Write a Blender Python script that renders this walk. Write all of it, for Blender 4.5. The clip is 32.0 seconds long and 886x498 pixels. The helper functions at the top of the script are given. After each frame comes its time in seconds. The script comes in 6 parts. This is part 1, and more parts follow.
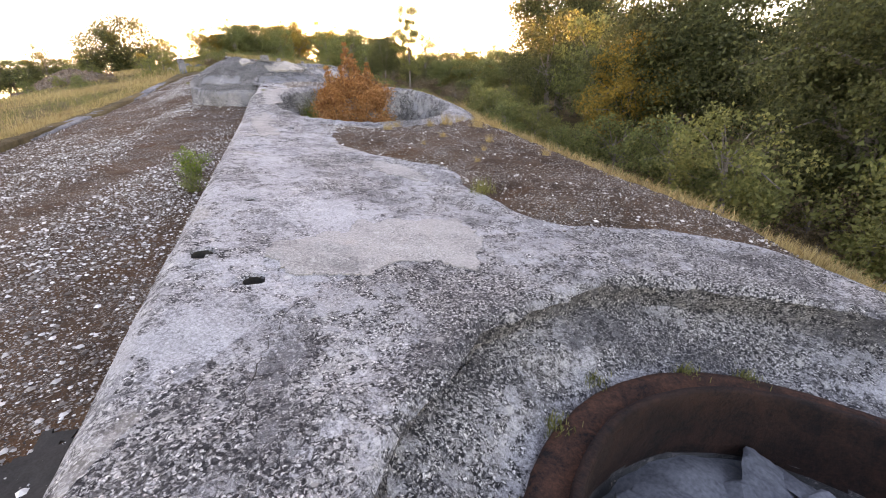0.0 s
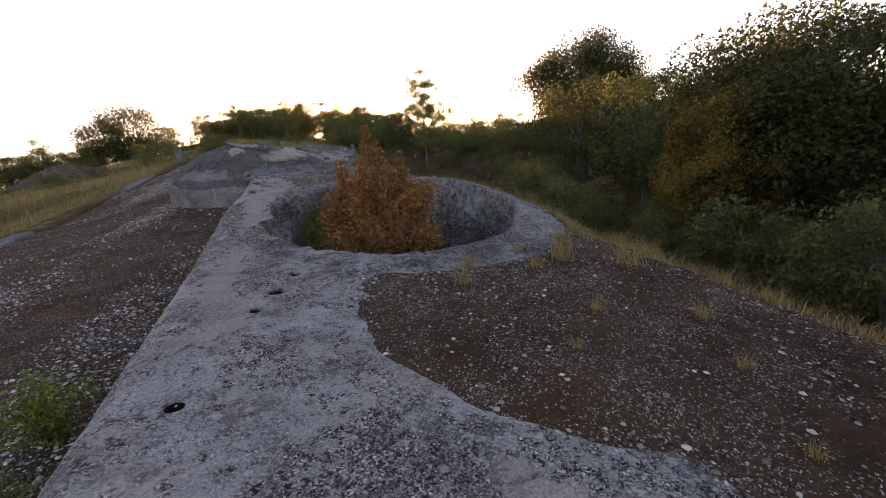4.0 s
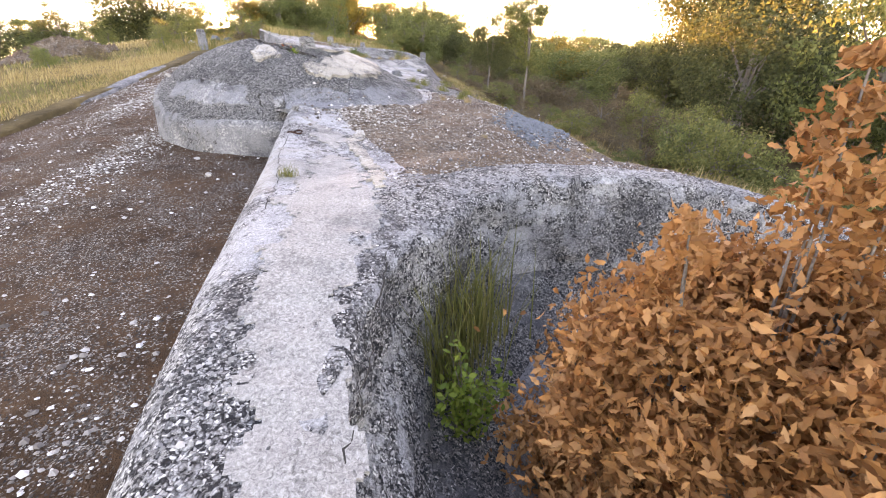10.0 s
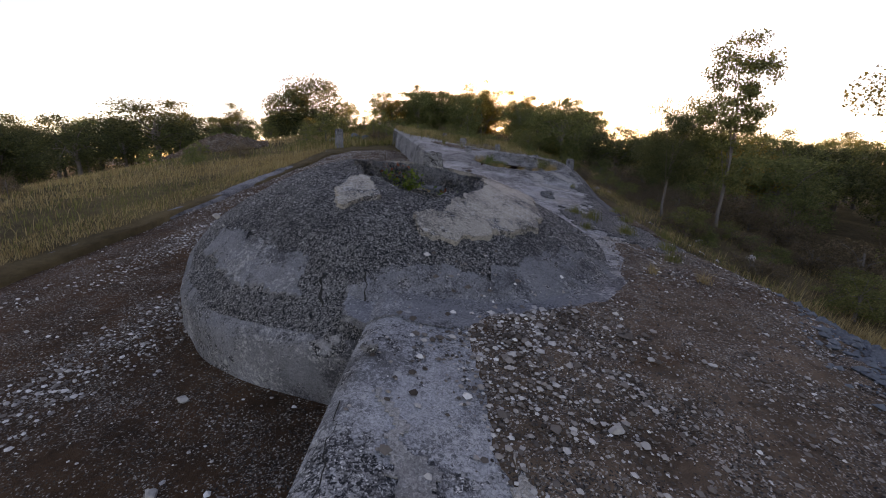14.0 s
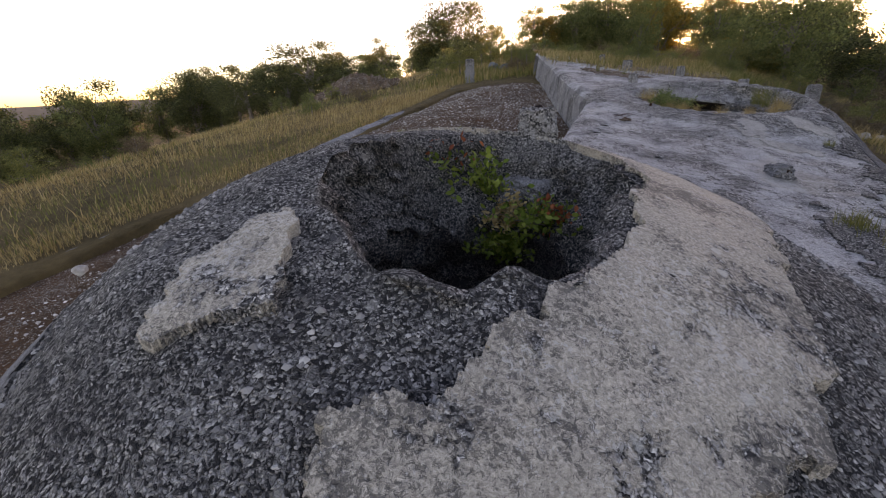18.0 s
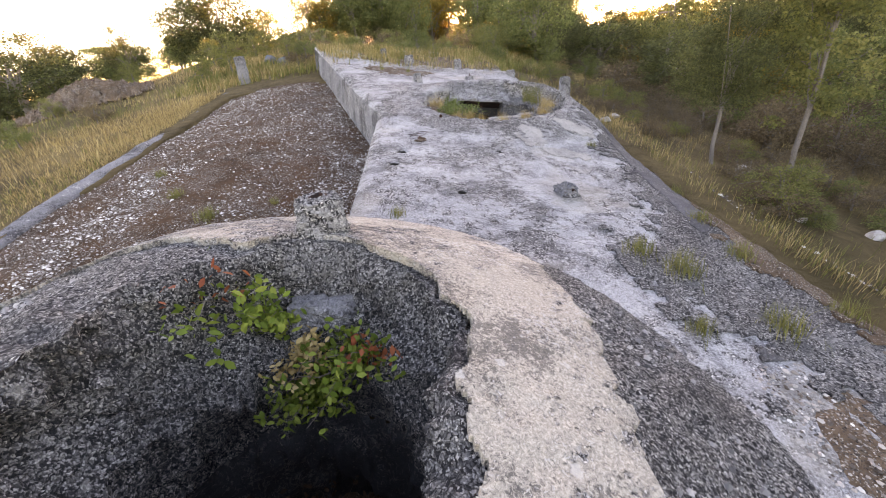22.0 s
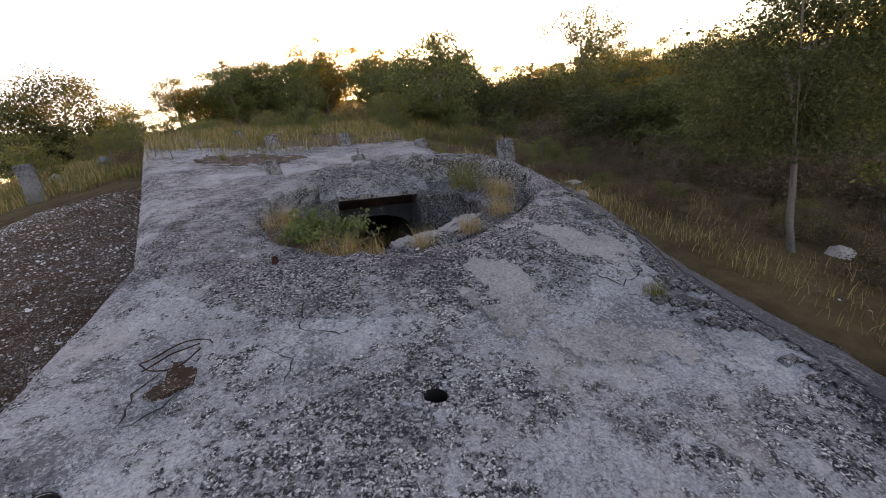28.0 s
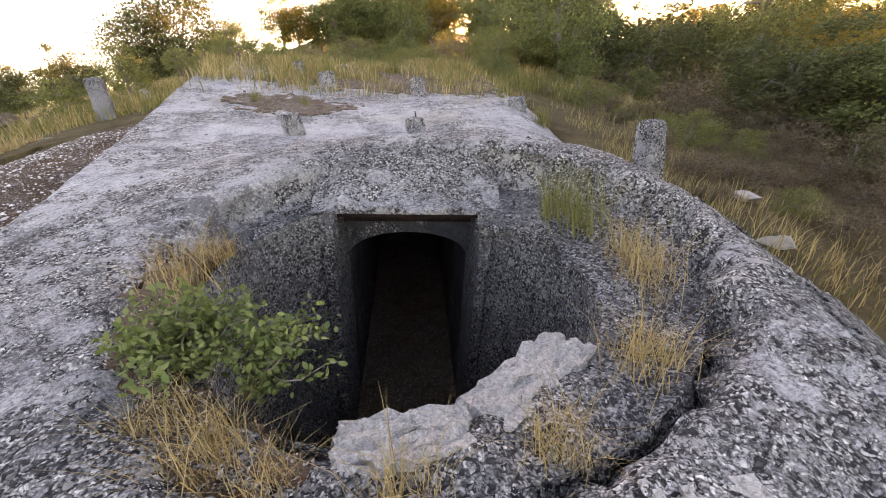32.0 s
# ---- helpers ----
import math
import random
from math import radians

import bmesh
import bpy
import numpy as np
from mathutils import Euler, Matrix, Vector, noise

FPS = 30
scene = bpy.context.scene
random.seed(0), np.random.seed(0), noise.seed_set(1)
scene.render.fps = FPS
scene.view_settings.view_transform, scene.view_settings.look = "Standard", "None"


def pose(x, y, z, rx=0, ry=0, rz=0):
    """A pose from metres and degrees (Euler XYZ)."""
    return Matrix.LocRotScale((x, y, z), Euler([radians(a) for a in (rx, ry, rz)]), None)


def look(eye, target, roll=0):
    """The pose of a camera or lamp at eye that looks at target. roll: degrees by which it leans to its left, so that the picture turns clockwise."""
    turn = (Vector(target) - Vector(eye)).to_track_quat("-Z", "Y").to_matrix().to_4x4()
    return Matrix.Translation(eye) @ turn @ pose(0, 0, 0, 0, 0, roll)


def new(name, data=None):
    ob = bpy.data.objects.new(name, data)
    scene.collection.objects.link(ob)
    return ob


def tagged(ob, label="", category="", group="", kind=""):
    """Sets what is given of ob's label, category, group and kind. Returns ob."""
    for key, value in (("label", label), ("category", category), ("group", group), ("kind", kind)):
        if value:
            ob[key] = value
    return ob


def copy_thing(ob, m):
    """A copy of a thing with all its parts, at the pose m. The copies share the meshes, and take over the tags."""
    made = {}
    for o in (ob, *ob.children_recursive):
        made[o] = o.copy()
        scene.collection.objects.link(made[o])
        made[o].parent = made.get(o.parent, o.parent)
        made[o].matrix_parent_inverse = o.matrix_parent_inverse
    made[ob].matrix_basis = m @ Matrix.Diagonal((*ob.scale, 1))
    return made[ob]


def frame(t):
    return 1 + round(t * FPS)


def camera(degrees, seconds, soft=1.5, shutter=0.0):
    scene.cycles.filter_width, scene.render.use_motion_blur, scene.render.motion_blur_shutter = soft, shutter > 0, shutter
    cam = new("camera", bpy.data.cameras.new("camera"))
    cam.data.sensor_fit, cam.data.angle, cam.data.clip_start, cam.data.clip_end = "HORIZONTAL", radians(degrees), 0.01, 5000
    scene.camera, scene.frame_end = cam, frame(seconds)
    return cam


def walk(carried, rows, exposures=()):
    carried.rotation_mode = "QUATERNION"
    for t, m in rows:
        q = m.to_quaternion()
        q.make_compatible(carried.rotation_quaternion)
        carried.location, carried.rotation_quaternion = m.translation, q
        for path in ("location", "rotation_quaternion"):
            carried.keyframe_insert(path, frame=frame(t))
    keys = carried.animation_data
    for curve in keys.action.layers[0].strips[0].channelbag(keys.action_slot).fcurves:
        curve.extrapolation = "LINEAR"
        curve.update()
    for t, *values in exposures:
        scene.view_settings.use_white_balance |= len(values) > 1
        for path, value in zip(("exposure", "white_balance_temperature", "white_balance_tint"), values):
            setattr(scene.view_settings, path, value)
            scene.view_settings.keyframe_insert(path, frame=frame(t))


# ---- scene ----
cam = camera(94.0, 32.0, soft=1.0)

PATH = [
    (0, (0.968, -2.054, 1.096), (1.619, -0.304, 0.379), -4.2),
    (0.5, (0.962, -1.521, 1.182), (1.613, 0.256, 0.534), -7.7),
    (1, (1.024, -1.002, 1.277), (1.796, 0.761, 0.735), -8.7),
    (1.5, (1.16, -0.433, 1.316), (1.951, 1.335, 0.817), -8.2),
    (2, (1.31, 0.144, 1.384), (2.051, 1.934, 0.887), -8.5),
    (2.5, (1.392, 0.705, 1.46), (2.143, 2.503, 1.011), -9.0),
    (3, (1.473, 1.242, 1.484), (2.172, 3.062, 1.04), -6.9),
    (3.5, (1.497, 1.817, 1.573), (2.154, 3.655, 1.139), -7.7),
    (5.5, (1.653, 4.119, 1.949), (2.458, 5.896, 1.512), -5.0),
    (6, (1.761, 4.715, 1.952), (2.495, 6.496, 1.415), -6.8),
    (6.5, (1.845, 5.222, 1.968), (2.594, 6.971, 1.351), -6.1),
    (7, (1.946, 5.662, 1.966), (2.739, 7.308, 1.153), -5.8),
    (7.5, (2.032, 6.123, 1.933), (2.755, 7.684, 0.912), -8.5),
    (8, (1.976, 6.503, 1.927), (2.663, 8.042, 0.849), -5.7),
    (8.5, (1.822, 6.917, 1.997), (2.49, 8.458, 0.911), -4.3),
    (9, (1.709, 7.371, 2.055), (2.348, 8.936, 0.986), -1.8),
    (9.5, (1.491, 7.939, 2.203), (2.007, 9.658, 1.321), -0.3),
    (10, (1.319, 8.538, 2.312), (1.816, 10.307, 1.524), -0.9),
    (10.5, (1.231, 9.088, 2.402), (1.663, 10.898, 1.668), -2.5),
    (11, (1.185, 9.589, 2.556), (1.589, 11.451, 1.948), -2.4),
    (11.5, (1.2, 10.187, 2.698), (1.647, 12.059, 2.155), -2.2),
    (12, (1.263, 10.823, 2.777), (1.578, 12.747, 2.33), -2.4),
    (12.5, (1.322, 11.39, 2.858), (1.61, 13.325, 2.444), -1.0),
    (13, (1.4, 11.947, 2.939), (1.664, 13.882, 2.508), 0.2),
    (13.5, (1.453, 12.536, 2.995), (1.531, 14.492, 2.585), -0.6),
    (14, (1.451, 13.095, 3.043), (1.454, 15.05, 2.623), 0.8),
    (14.5, (1.462, 13.621, 3.113), (1.398, 15.576, 2.697), 1.9),
    (15, (1.515, 14.16, 3.176), (1.322, 16.105, 2.752), 1.8),
    (15.5, (1.544, 14.635, 3.214), (1.301, 16.572, 2.777), 1.3),
    (17.5, (1.8, 16.261, 3.352), (1.282, 18.098, 2.753), 0.1),
    (18, (1.843, 16.671, 3.362), (1.164, 18.41, 2.645), -2.3),
    (18.5, (1.825, 16.958, 3.464), (1.087, 18.611, 2.613), -1.5),
    (19, (1.699, 17.191, 3.519), (1.08, 18.74, 2.416), -0.4),
    (19.5, (1.685, 17.32, 3.63), (1.158, 18.849, 2.453), -1.7),
    (20, (1.716, 17.511, 3.682), (1.145, 18.931, 2.394), -2.7),
    (20.5, (1.718, 17.655, 3.827), (1.214, 19.161, 2.611), -1.1),
    (21, (1.756, 17.752, 3.908), (1.47, 19.441, 2.875), -2.8),
    (21.5, (1.814, 17.796, 3.962), (1.706, 19.566, 3.037), -4.4),
    (22, (1.934, 17.86, 4.008), (2.041, 19.667, 3.159), -5.9),
    (22.5, (2.139, 18.105, 4.034), (2.307, 19.945, 3.268), -7.6),
    (23, (2.287, 18.368, 4.096), (2.446, 20.231, 3.387), -8.2),
    (23.5, (2.393, 18.759, 4.142), (2.629, 20.621, 3.45), -8.1),
    (24, (2.547, 19.104, 4.146), (2.73, 21.001, 3.537), -7.5),
    (24.5, (2.667, 19.476, 4.162), (2.805, 21.365, 3.521), -7.7),
    (26.5, (2.8, 21.16, 4.116), (3.175, 22.994, 3.413), -9.0),
    (27, (2.867, 21.582, 4.007), (3.189, 23.433, 3.32), -10.8),
    (27.5, (2.948, 22.061, 3.871), (3.357, 23.913, 3.237), -10.4),
    (28, (3.123, 22.674, 3.767), (3.6, 24.519, 3.159), -11.6),
    (28.5, (3.263, 23.19, 3.833), (3.799, 25.025, 3.246), -10.3),
    (29, (3.43, 23.637, 3.837), (3.899, 25.492, 3.253), -10.9),
    (29.5, (3.539, 24.007, 3.845), (4.013, 25.834, 3.183), -11.0),
    (30, (3.66, 24.326, 3.858), (4.157, 26.121, 3.129), -10.7),
    (30.5, (3.813, 24.642, 3.83), (4.109, 26.474, 3.085), -9.8),
    (31, (3.873, 24.879, 3.835), (4.164, 26.694, 3.048), -7.5),
    (31.5, (3.918, 25.045, 3.87), (4.18, 26.865, 3.082), -8.1),
    (32, (3.997, 25.16, 3.86), (4.023, 26.999, 3.074), -6.8),
]
walk(cam, [(t, look(eye, target, roll)) for t, eye, target, roll in PATH], [(0.0, 3.72, 10300, 39), (1.0, 2.72, 10000, 39), (2.0, 2.15, 9700, 39), (3.0, 1.93, 9500, 39), (6.0, 2.18, 9000, 39), (7.0, 3.55, 9800, 39), (8.0, 3.66, 10300, 39), (9.0, 4.38, 10900, 39), (11.0, 3.5, 9200, 39), (12.0, 2.55, 8900, 39), (13.0, 2.1, 8700, 39), (15.5, 1.62, 8700, 39), (18.0, 2.38, 9500, 39), (19.0, 3.3, 10800, 39), (20.0, 3.62, 11800, 39), (21.0, 4.05, 11000, 37), (22.0, 3.78, 10500, 39), (24.0, 2.78, 9600, 39), (28.0, 2.43, 9700, 39), (30.0, 2.85, 10000, 39), (32.0, 3.65, 10800, 39)])

# ---- world, sun, exposure ----
SUN_AZ, SUN_EL = 7.5, 4.7
world = bpy.data.worlds.new("world")
scene.world = world
world.use_nodes = True
wn = world.node_tree
sky = wn.nodes.new("ShaderNodeTexSky")
sky.sky_type = "NISHITA"
sky.sun_disc = False
sky.sun_elevation = radians(SUN_EL)
sky.sun_rotation = radians(SUN_AZ)
sky.air_density, sky.dust_density, sky.ozone_density = 0.65, 0.5, 1.2
wn.nodes["Background"].inputs["Strength"].default_value = 0.15
wn.links.new(sky.outputs["Color"], wn.nodes["Background"].inputs["Color"])
sun_data = bpy.data.lights.new("sun", "SUN")
sun_data.energy, sun_data.angle, sun_data.color = 3.0, radians(0.6), (1.0, 0.6, 0.28)
sun = new("sun", sun_data)
sun.matrix_world = look((math.sin(radians(SUN_AZ)) * 50, math.cos(radians(SUN_AZ)) * 50, 50 * math.tan(radians(SUN_EL))), (0, 0, 0))


# ---- materials ----
class Nodes:
    """Short way to write a node material."""

    def __init__(self, name):
        self.m = bpy.data.materials.new(name)
        self.m.use_nodes = True
        self.t = self.m.node_tree
        self.bsdf = self.t.nodes["Principled BSDF"]
        self.co = self.t.nodes.new("ShaderNodeTexCoord").outputs["Object"]

    def put(self, socket, value):
        if isinstance(value, (int, float)):
            socket.default_value = value
        elif isinstance(value, tuple):
            socket.default_value = (*value, 1.0)[:len(socket.default_value)] if len(value) == 3 else value
        else:
            self.t.links.new(value, socket)

    def noise(self, scale, detail=4.0, rough=0.55, dist=0.0, stretch=None):
        n = self.t.nodes.new("ShaderNodeTexNoise")
        src = self.co
        if stretch:
            mp = self.t.nodes.new("ShaderNodeMapping")
            mp.inputs["Scale"].default_value = stretch
            self.t.links.new(self.co, mp.inputs["Vector"])
            src = mp.outputs["Vector"]
        self.t.links.new(src, n.inputs["Vector"])
        for k, v in (("Scale", scale), ("Detail", detail), ("Roughness", rough), ("Distortion", dist)):
            n.inputs[k].default_value = v
        return n.outputs["Fac"]

    def cells(self, scale, what="Color", feature="F1", random=1.0):
        n = self.t.nodes.new("ShaderNodeTexVoronoi")
        n.feature = feature
        self.t.links.new(self.co, n.inputs["Vector"])
        n.inputs["Scale"].default_value = scale
        n.inputs["Randomness"].default_value = random
        return n.outputs[what]

    def bend(self, amount, scale):
        """Bend the coordinates a little, so that cells lose their straight edges."""
        n = self.t.nodes.new("ShaderNodeTexNoise")
        n.inputs["Scale"].default_value = scale
        self.t.links.new(self.co, n.inputs["Vector"])
        m = self.t.nodes.new("ShaderNodeMix")
        m.data_type, m.blend_type = "RGBA", "LINEAR_LIGHT"
        m.inputs["Factor"].default_value = amount
        self.t.links.new(self.co, m.inputs["A"])
        self.t.links.new(n.outputs["Color"], m.inputs["B"])
        self.co = m.outputs["Result"]

    def split(self, color):
        n = self.t.nodes.new("ShaderNodeSeparateColor")
        self.t.links.new(color, n.inputs[0])
        return n.outputs

    def ramp(self, fac, *stops):
        n = self.t.nodes.new("ShaderNodeValToRGB")
        el = n.color_ramp.elements
        while len(el) < len(stops):
            el.new(0.5)
        for e, (p, c) in zip(el, stops):
            e.position = p
            e.color = (c, c, c, 1) if isinstance(c, (int, float)) else (*c, 1)
        self.t.links.new(fac, n.inputs["Fac"])
        return n.outputs["Color"]

    def mix(self, fac, a, b, kind="MIX"):
        n = self.t.nodes.new("ShaderNodeMix")
        n.data_type, n.blend_type = "RGBA", kind
        self.put(n.inputs["Factor"], fac)
        self.put(n.inputs["A"], a)
        self.put(n.inputs["B"], b)
        return n.outputs["Result"]

    def math(self, op, a, b=0.0):
        n = self.t.nodes.new("ShaderNodeMath")
        n.operation = op
        self.put(n.inputs[0], a)
        self.put(n.inputs[1], b)
        return n.outputs[0]

    def random(self):
        return self.t.nodes.new("ShaderNodeObjectInfo").outputs["Random"]

    def island(self):
        return self.t.nodes.new("ShaderNodeNewGeometry").outputs["Random Per Island"]

    def done(self, color, rough=0.9, bump=None, strength=0.5, distance=0.01, metal=0.0, spec=0.3):
        self.put(self.bsdf.inputs["Base Color"], color)
        self.put(self.bsdf.inputs["Roughness"], rough)
        self.put(self.bsdf.inputs["Metallic"], metal)
        self.put(self.bsdf.inputs["Specular IOR Level"], spec)
        if bump is not None:
            b = self.t.nodes.new("ShaderNodeBump")
            b.inputs["Strength"].default_value = strength
            b.inputs["Distance"].default_value = distance
            self.t.links.new(bump, b.inputs["Height"])
            self.t.links.new(b.outputs["Normal"], self.bsdf.inputs["Normal"])
        return self.m


def concrete(name, dark, light, exposed=0.5, patch=0.5, tone=(1, 1, 1), lichen=0.5, stain_shade=0.0, relief=0.014):
    """Old cast concrete: pale skin, worn to its pebbles in places, with black and white lichen."""
    n = Nodes(name)
    n.bend(0.02, 38)
    big, mid, fine = n.noise(0.55, 5, 0.6), n.noise(3.0, 5, 0.65), n.noise(70, 3, 0.75)
    skin = n.ramp(n.mix(0.45, mid, big), (0.3, tuple(dark * t for t in tone)), (0.7, tuple(light * t for t in tone)))
    skin = n.mix(0.8, skin, n.ramp(fine, (0.30, 0.34), (0.5, 0.98), (0.70, 1.65)), "MULTIPLY")
    # aggregate of two sizes with dark gaps between the stones
    small = n.split(n.cells(80))
    pebble = n.ramp(small[0], (0.0, (0.016, 0.016, 0.018)), (0.28, (0.055, 0.055, 0.058)), (0.42, (0.25, 0.247, 0.24)), (0.72, (0.45, 0.44, 0.425)), (1.0, (0.86, 0.84, 0.80)))
    large = n.split(n.cells(36))
    stone = n.ramp(large[1], (0.0, (0.06, 0.06, 0.065)), (0.5, (0.28, 0.275, 0.27)), (1.0, (0.76, 0.74, 0.70)))
    dist = n.cells(36, "Distance")
    body = n.math("MULTIPLY", n.ramp(large[0], (0.68, 0.0), (0.70, 1.0)), n.ramp(dist, (0.34, 1.0), (0.42, 0.0)))
    pebble = n.mix(body, pebble, stone)
    pebble = n.mix(1.0, pebble, n.ramp(n.cells(80, "Distance"), (0.3, 1.0), (0.75, 0.25)), "MULTIPLY")
    wear = n.ramp(n.mix(0.5, n.noise(0.8, 6, 0.65, 0.4), n.noise(9, 5, 0.75)), (0.64 - 0.3 * exposed, 0.0), (0.69 - 0.3 * exposed, 1.0))
    col = n.mix(wear, skin, pebble)
    black = n.ramp(n.mix(0.45, n.noise(42, 5, 0.85), n.noise(1.8, 4, 0.65)), (0.515, 0.0), (0.545, 1.0))
    col = n.mix(n.math("MULTIPLY", black, 0.9 * lichen), col, (0.035, 0.035, 0.038))
    white = n.ramp(n.mix(0.4, n.noise(30, 4, 0.75, 0.5), n.noise(1.3, 4, 0.65)), (0.56, 0.0), (0.585, 1.0))
    col = n.mix(n.math("MULTIPLY", white, 0.7 * lichen), col, (0.60, 0.59, 0.56))
    # round pale lichen rosettes and dark weep stains
    ros = n.split(n.cells(5.5))
    spot = n.math("MULTIPLY", n.ramp(ros[0], (0.72, 0.0), (0.73, 1.0)), n.ramp(n.mix(0.12, n.cells(5.5, "Distance"), fine), (0.17, 1.0), (0.21, 0.0)))
    col = n.mix(n.math("MULTIPLY", spot, 0.75 * lichen), col, (0.56, 0.55, 0.51))
    stain = n.ramp(n.noise(0.9, 6, 0.7, 1.2), (0.55, 0.0), (0.75, 1.0))
    col = n.mix(n.math("MULTIPLY", stain, 0.45), col, (0.10, 0.098, 0.10))
    smooth = n.ramp(n.noise(0.62, 3, 0.5, 0.3), (0.66 - 0.12 * patch, 0.0), (0.69 - 0.12 * patch, 1.0))
    col = n.mix(n.math("MULTIPLY", smooth, 0.7 * patch), col, n.ramp(n.mix(0.4, mid, fine), (0.3, (0.30, 0.275, 0.24)), (0.7, (0.46, 0.43, 0.38))))
    # Blotchy near-black mix: staining on worn concrete, painted interior shade on shaft walls.
    if stain_shade:
        dark_blotch = n.ramp(n.mix(0.4, n.noise(1.4, 5, 0.7, 0.8), n.noise(11, 4, 0.7)), (0.35, 0.35), (0.6, 1.0))
        col = n.mix(n.math("MULTIPLY", dark_blotch, stain_shade), col, (0.025, 0.025, 0.027))
    grit = n.math("MULTIPLY", wear, n.math("ADD", n.math("MULTIPLY", n.cells(80, "Distance"), -0.6), n.math("MULTIPLY", body, 0.6)))
    return n.done(col, 0.93, n.math("ADD", n.math("ADD", grit, n.math("MULTIPLY", fine, 0.5)), n.math("MULTIPLY", mid, 0.6)), 1.0, relief)


def earth(name, dark, light, speck, gravel=0.5, scale=55):
    """Bare soil with pebbles in it."""
    n = Nodes(name)
    col = n.ramp(n.mix(0.5, n.noise(1.1, 5, 0.6), n.noise(9, 4, 0.7)), (0.3, dark), (0.7, light))
    rusty = n.ramp(n.mix(0.3, n.noise(0.7, 4, 0.6, 0.6), n.noise(8, 4, 0.7)), (0.54, 0.0), (0.62, 1.0))
    col = n.mix(n.math("MULTIPLY", rusty, 0.6), col, (0.10, 0.045, 0.02))
    n.bend(0.015, 30)
    sep = n.t.nodes.new("ShaderNodeSeparateColor")
    n.t.links.new(n.cells(scale), sep.inputs[0])
    stones = n.ramp(sep.outputs[0], (0.0, 0.02), (0.55, (0.12, 0.10, 0.085)), (1.0, speck))
    mask = n.ramp(n.mix(0.6, sep.outputs[1], n.noise(1.7, 4, 0.6)), (0.62 - 0.25 * gravel, 0.0), (0.68 - 0.25 * gravel, 1.0))
    col = n.mix(mask, col, stones)
    return n.done(col, 0.97, n.mix(0.5, n.cells(scale, "Distance"), n.noise(30, 4, 0.7)), 0.9, 0.02, spec=0.15)


def leafy(name, stops, rough=0.6, through_light=0.45):
    """Leaves: colour by leaf, a little light passes through."""
    n = Nodes(name)
    col = n.ramp(n.mix(0.5, n.island(), n.noise(0.9, 3, 0.6)), *stops)
    n.put(n.bsdf.inputs["Subsurface Weight"], 0.0)
    m = n.done(col, rough, spec=0.25)
    tr = n.t.nodes.new("ShaderNodeBsdfTranslucent")
    n.t.links.new(col, tr.inputs["Color"])
    mx = n.t.nodes.new("ShaderNodeMixShader")
    mx.inputs[0].default_value = through_light
    out = n.t.nodes["Material Output"]
    n.t.links.new(n.bsdf.outputs[0], mx.inputs[1])
    n.t.links.new(tr.outputs[0], mx.inputs[2])
    n.t.links.new(mx.outputs[0], out.inputs["Surface"])
    return m


M = {
    "roof": concrete("weathered_concrete", 0.26, 0.44, 0.52, 0.6, lichen=0.7),
    "rim": concrete("pebbly_concrete", 0.25, 0.42, 0.64, 0.1, lichen=0.75, relief=0.026),
    "dome": concrete("broken_concrete", 0.10, 0.18, 0.93, 0.0, (0.97, 0.98, 1.0), 0.6, 0.3, 0.035),
    "skin": concrete("pale_concrete_skin", 0.34, 0.48, 0.42, 0.35, (1.0, 0.9, 0.76), 0.75, 0.0, 0.02),
    "smooth": concrete("smooth_cement_patch", 0.27, 0.38, 0.2, 0.0, (1.0, 0.95, 0.88), 0.45),
    "tar": concrete("dark_stained_concrete", 0.07, 0.14, 0.25, 0.0, (1.0, 0.98, 1.02), 0.5),
    "face": concrete("grey_concrete_face", 0.17, 0.31, 0.35, 0.0, (0.98, 0.99, 1.02), 0.9, 0.32),
    # Shade inside shafts, passage and arch is put into this near-black colour.
    "shaft": concrete("shade_darkened_concrete", 0.05, 0.13, 0.4, 0.0, (0.95, 1.0, 1.05), 0.5, 0.7),
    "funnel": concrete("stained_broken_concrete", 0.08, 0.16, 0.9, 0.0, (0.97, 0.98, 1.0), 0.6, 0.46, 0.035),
    # Darker blotched mix for step, lower pit walls, ledge, jambs and outer strip.
    "stain": concrete("darker_pebbly_concrete", 0.12, 0.24, 0.7, 0.0, (0.97, 0.98, 1.0), 0.6, 0.38, 0.025),
    "soil": earth("dry_soil", (0.034, 0.02, 0.012), (0.25, 0.172, 0.118), (0.5, 0.45, 0.39), 0.3, 110),
    "soil_dark": earth("mossy_soil", (0.022, 0.012, 0.008), (0.125, 0.075, 0.046), (0.5, 0.46, 0.41), 0.24, 100),
    "apron": earth("gravelly_soil", (0.018, 0.009, 0.005), (0.13, 0.07, 0.037), (0.48, 0.44, 0.39), 0.22, 100),
}


def ground_material():
    n = Nodes("dry_grassland")
    a = n.ramp(n.noise(0.22, 5, 0.6, 0.5), (0.35, (0.055, 0.045, 0.02)), (0.5, (0.13, 0.095, 0.045)), (0.68, (0.26, 0.19, 0.09)))
    b = n.ramp(n.noise(3.5, 5, 0.7), (0.3, (0.04, 0.03, 0.016)), (0.7, (0.21, 0.155, 0.08)))
    return n.done(n.mix(0.45, a, b), 0.95, n.noise(14, 5, 0.7), 1.0, 0.08, spec=0.1)


def plain(name, a, b, scale, rough=0.85, metal=0.0, stretch=None, bump=0.4):
    n = Nodes(name)
    f = n.noise(scale, 5, 0.65, 0.0, stretch)
    return n.done(n.ramp(n.mix(0.5, f, n.noise(scale * 7, 3, 0.6)), (0.3, a), (0.7, b)), rough, f, bump, 0.01, metal)


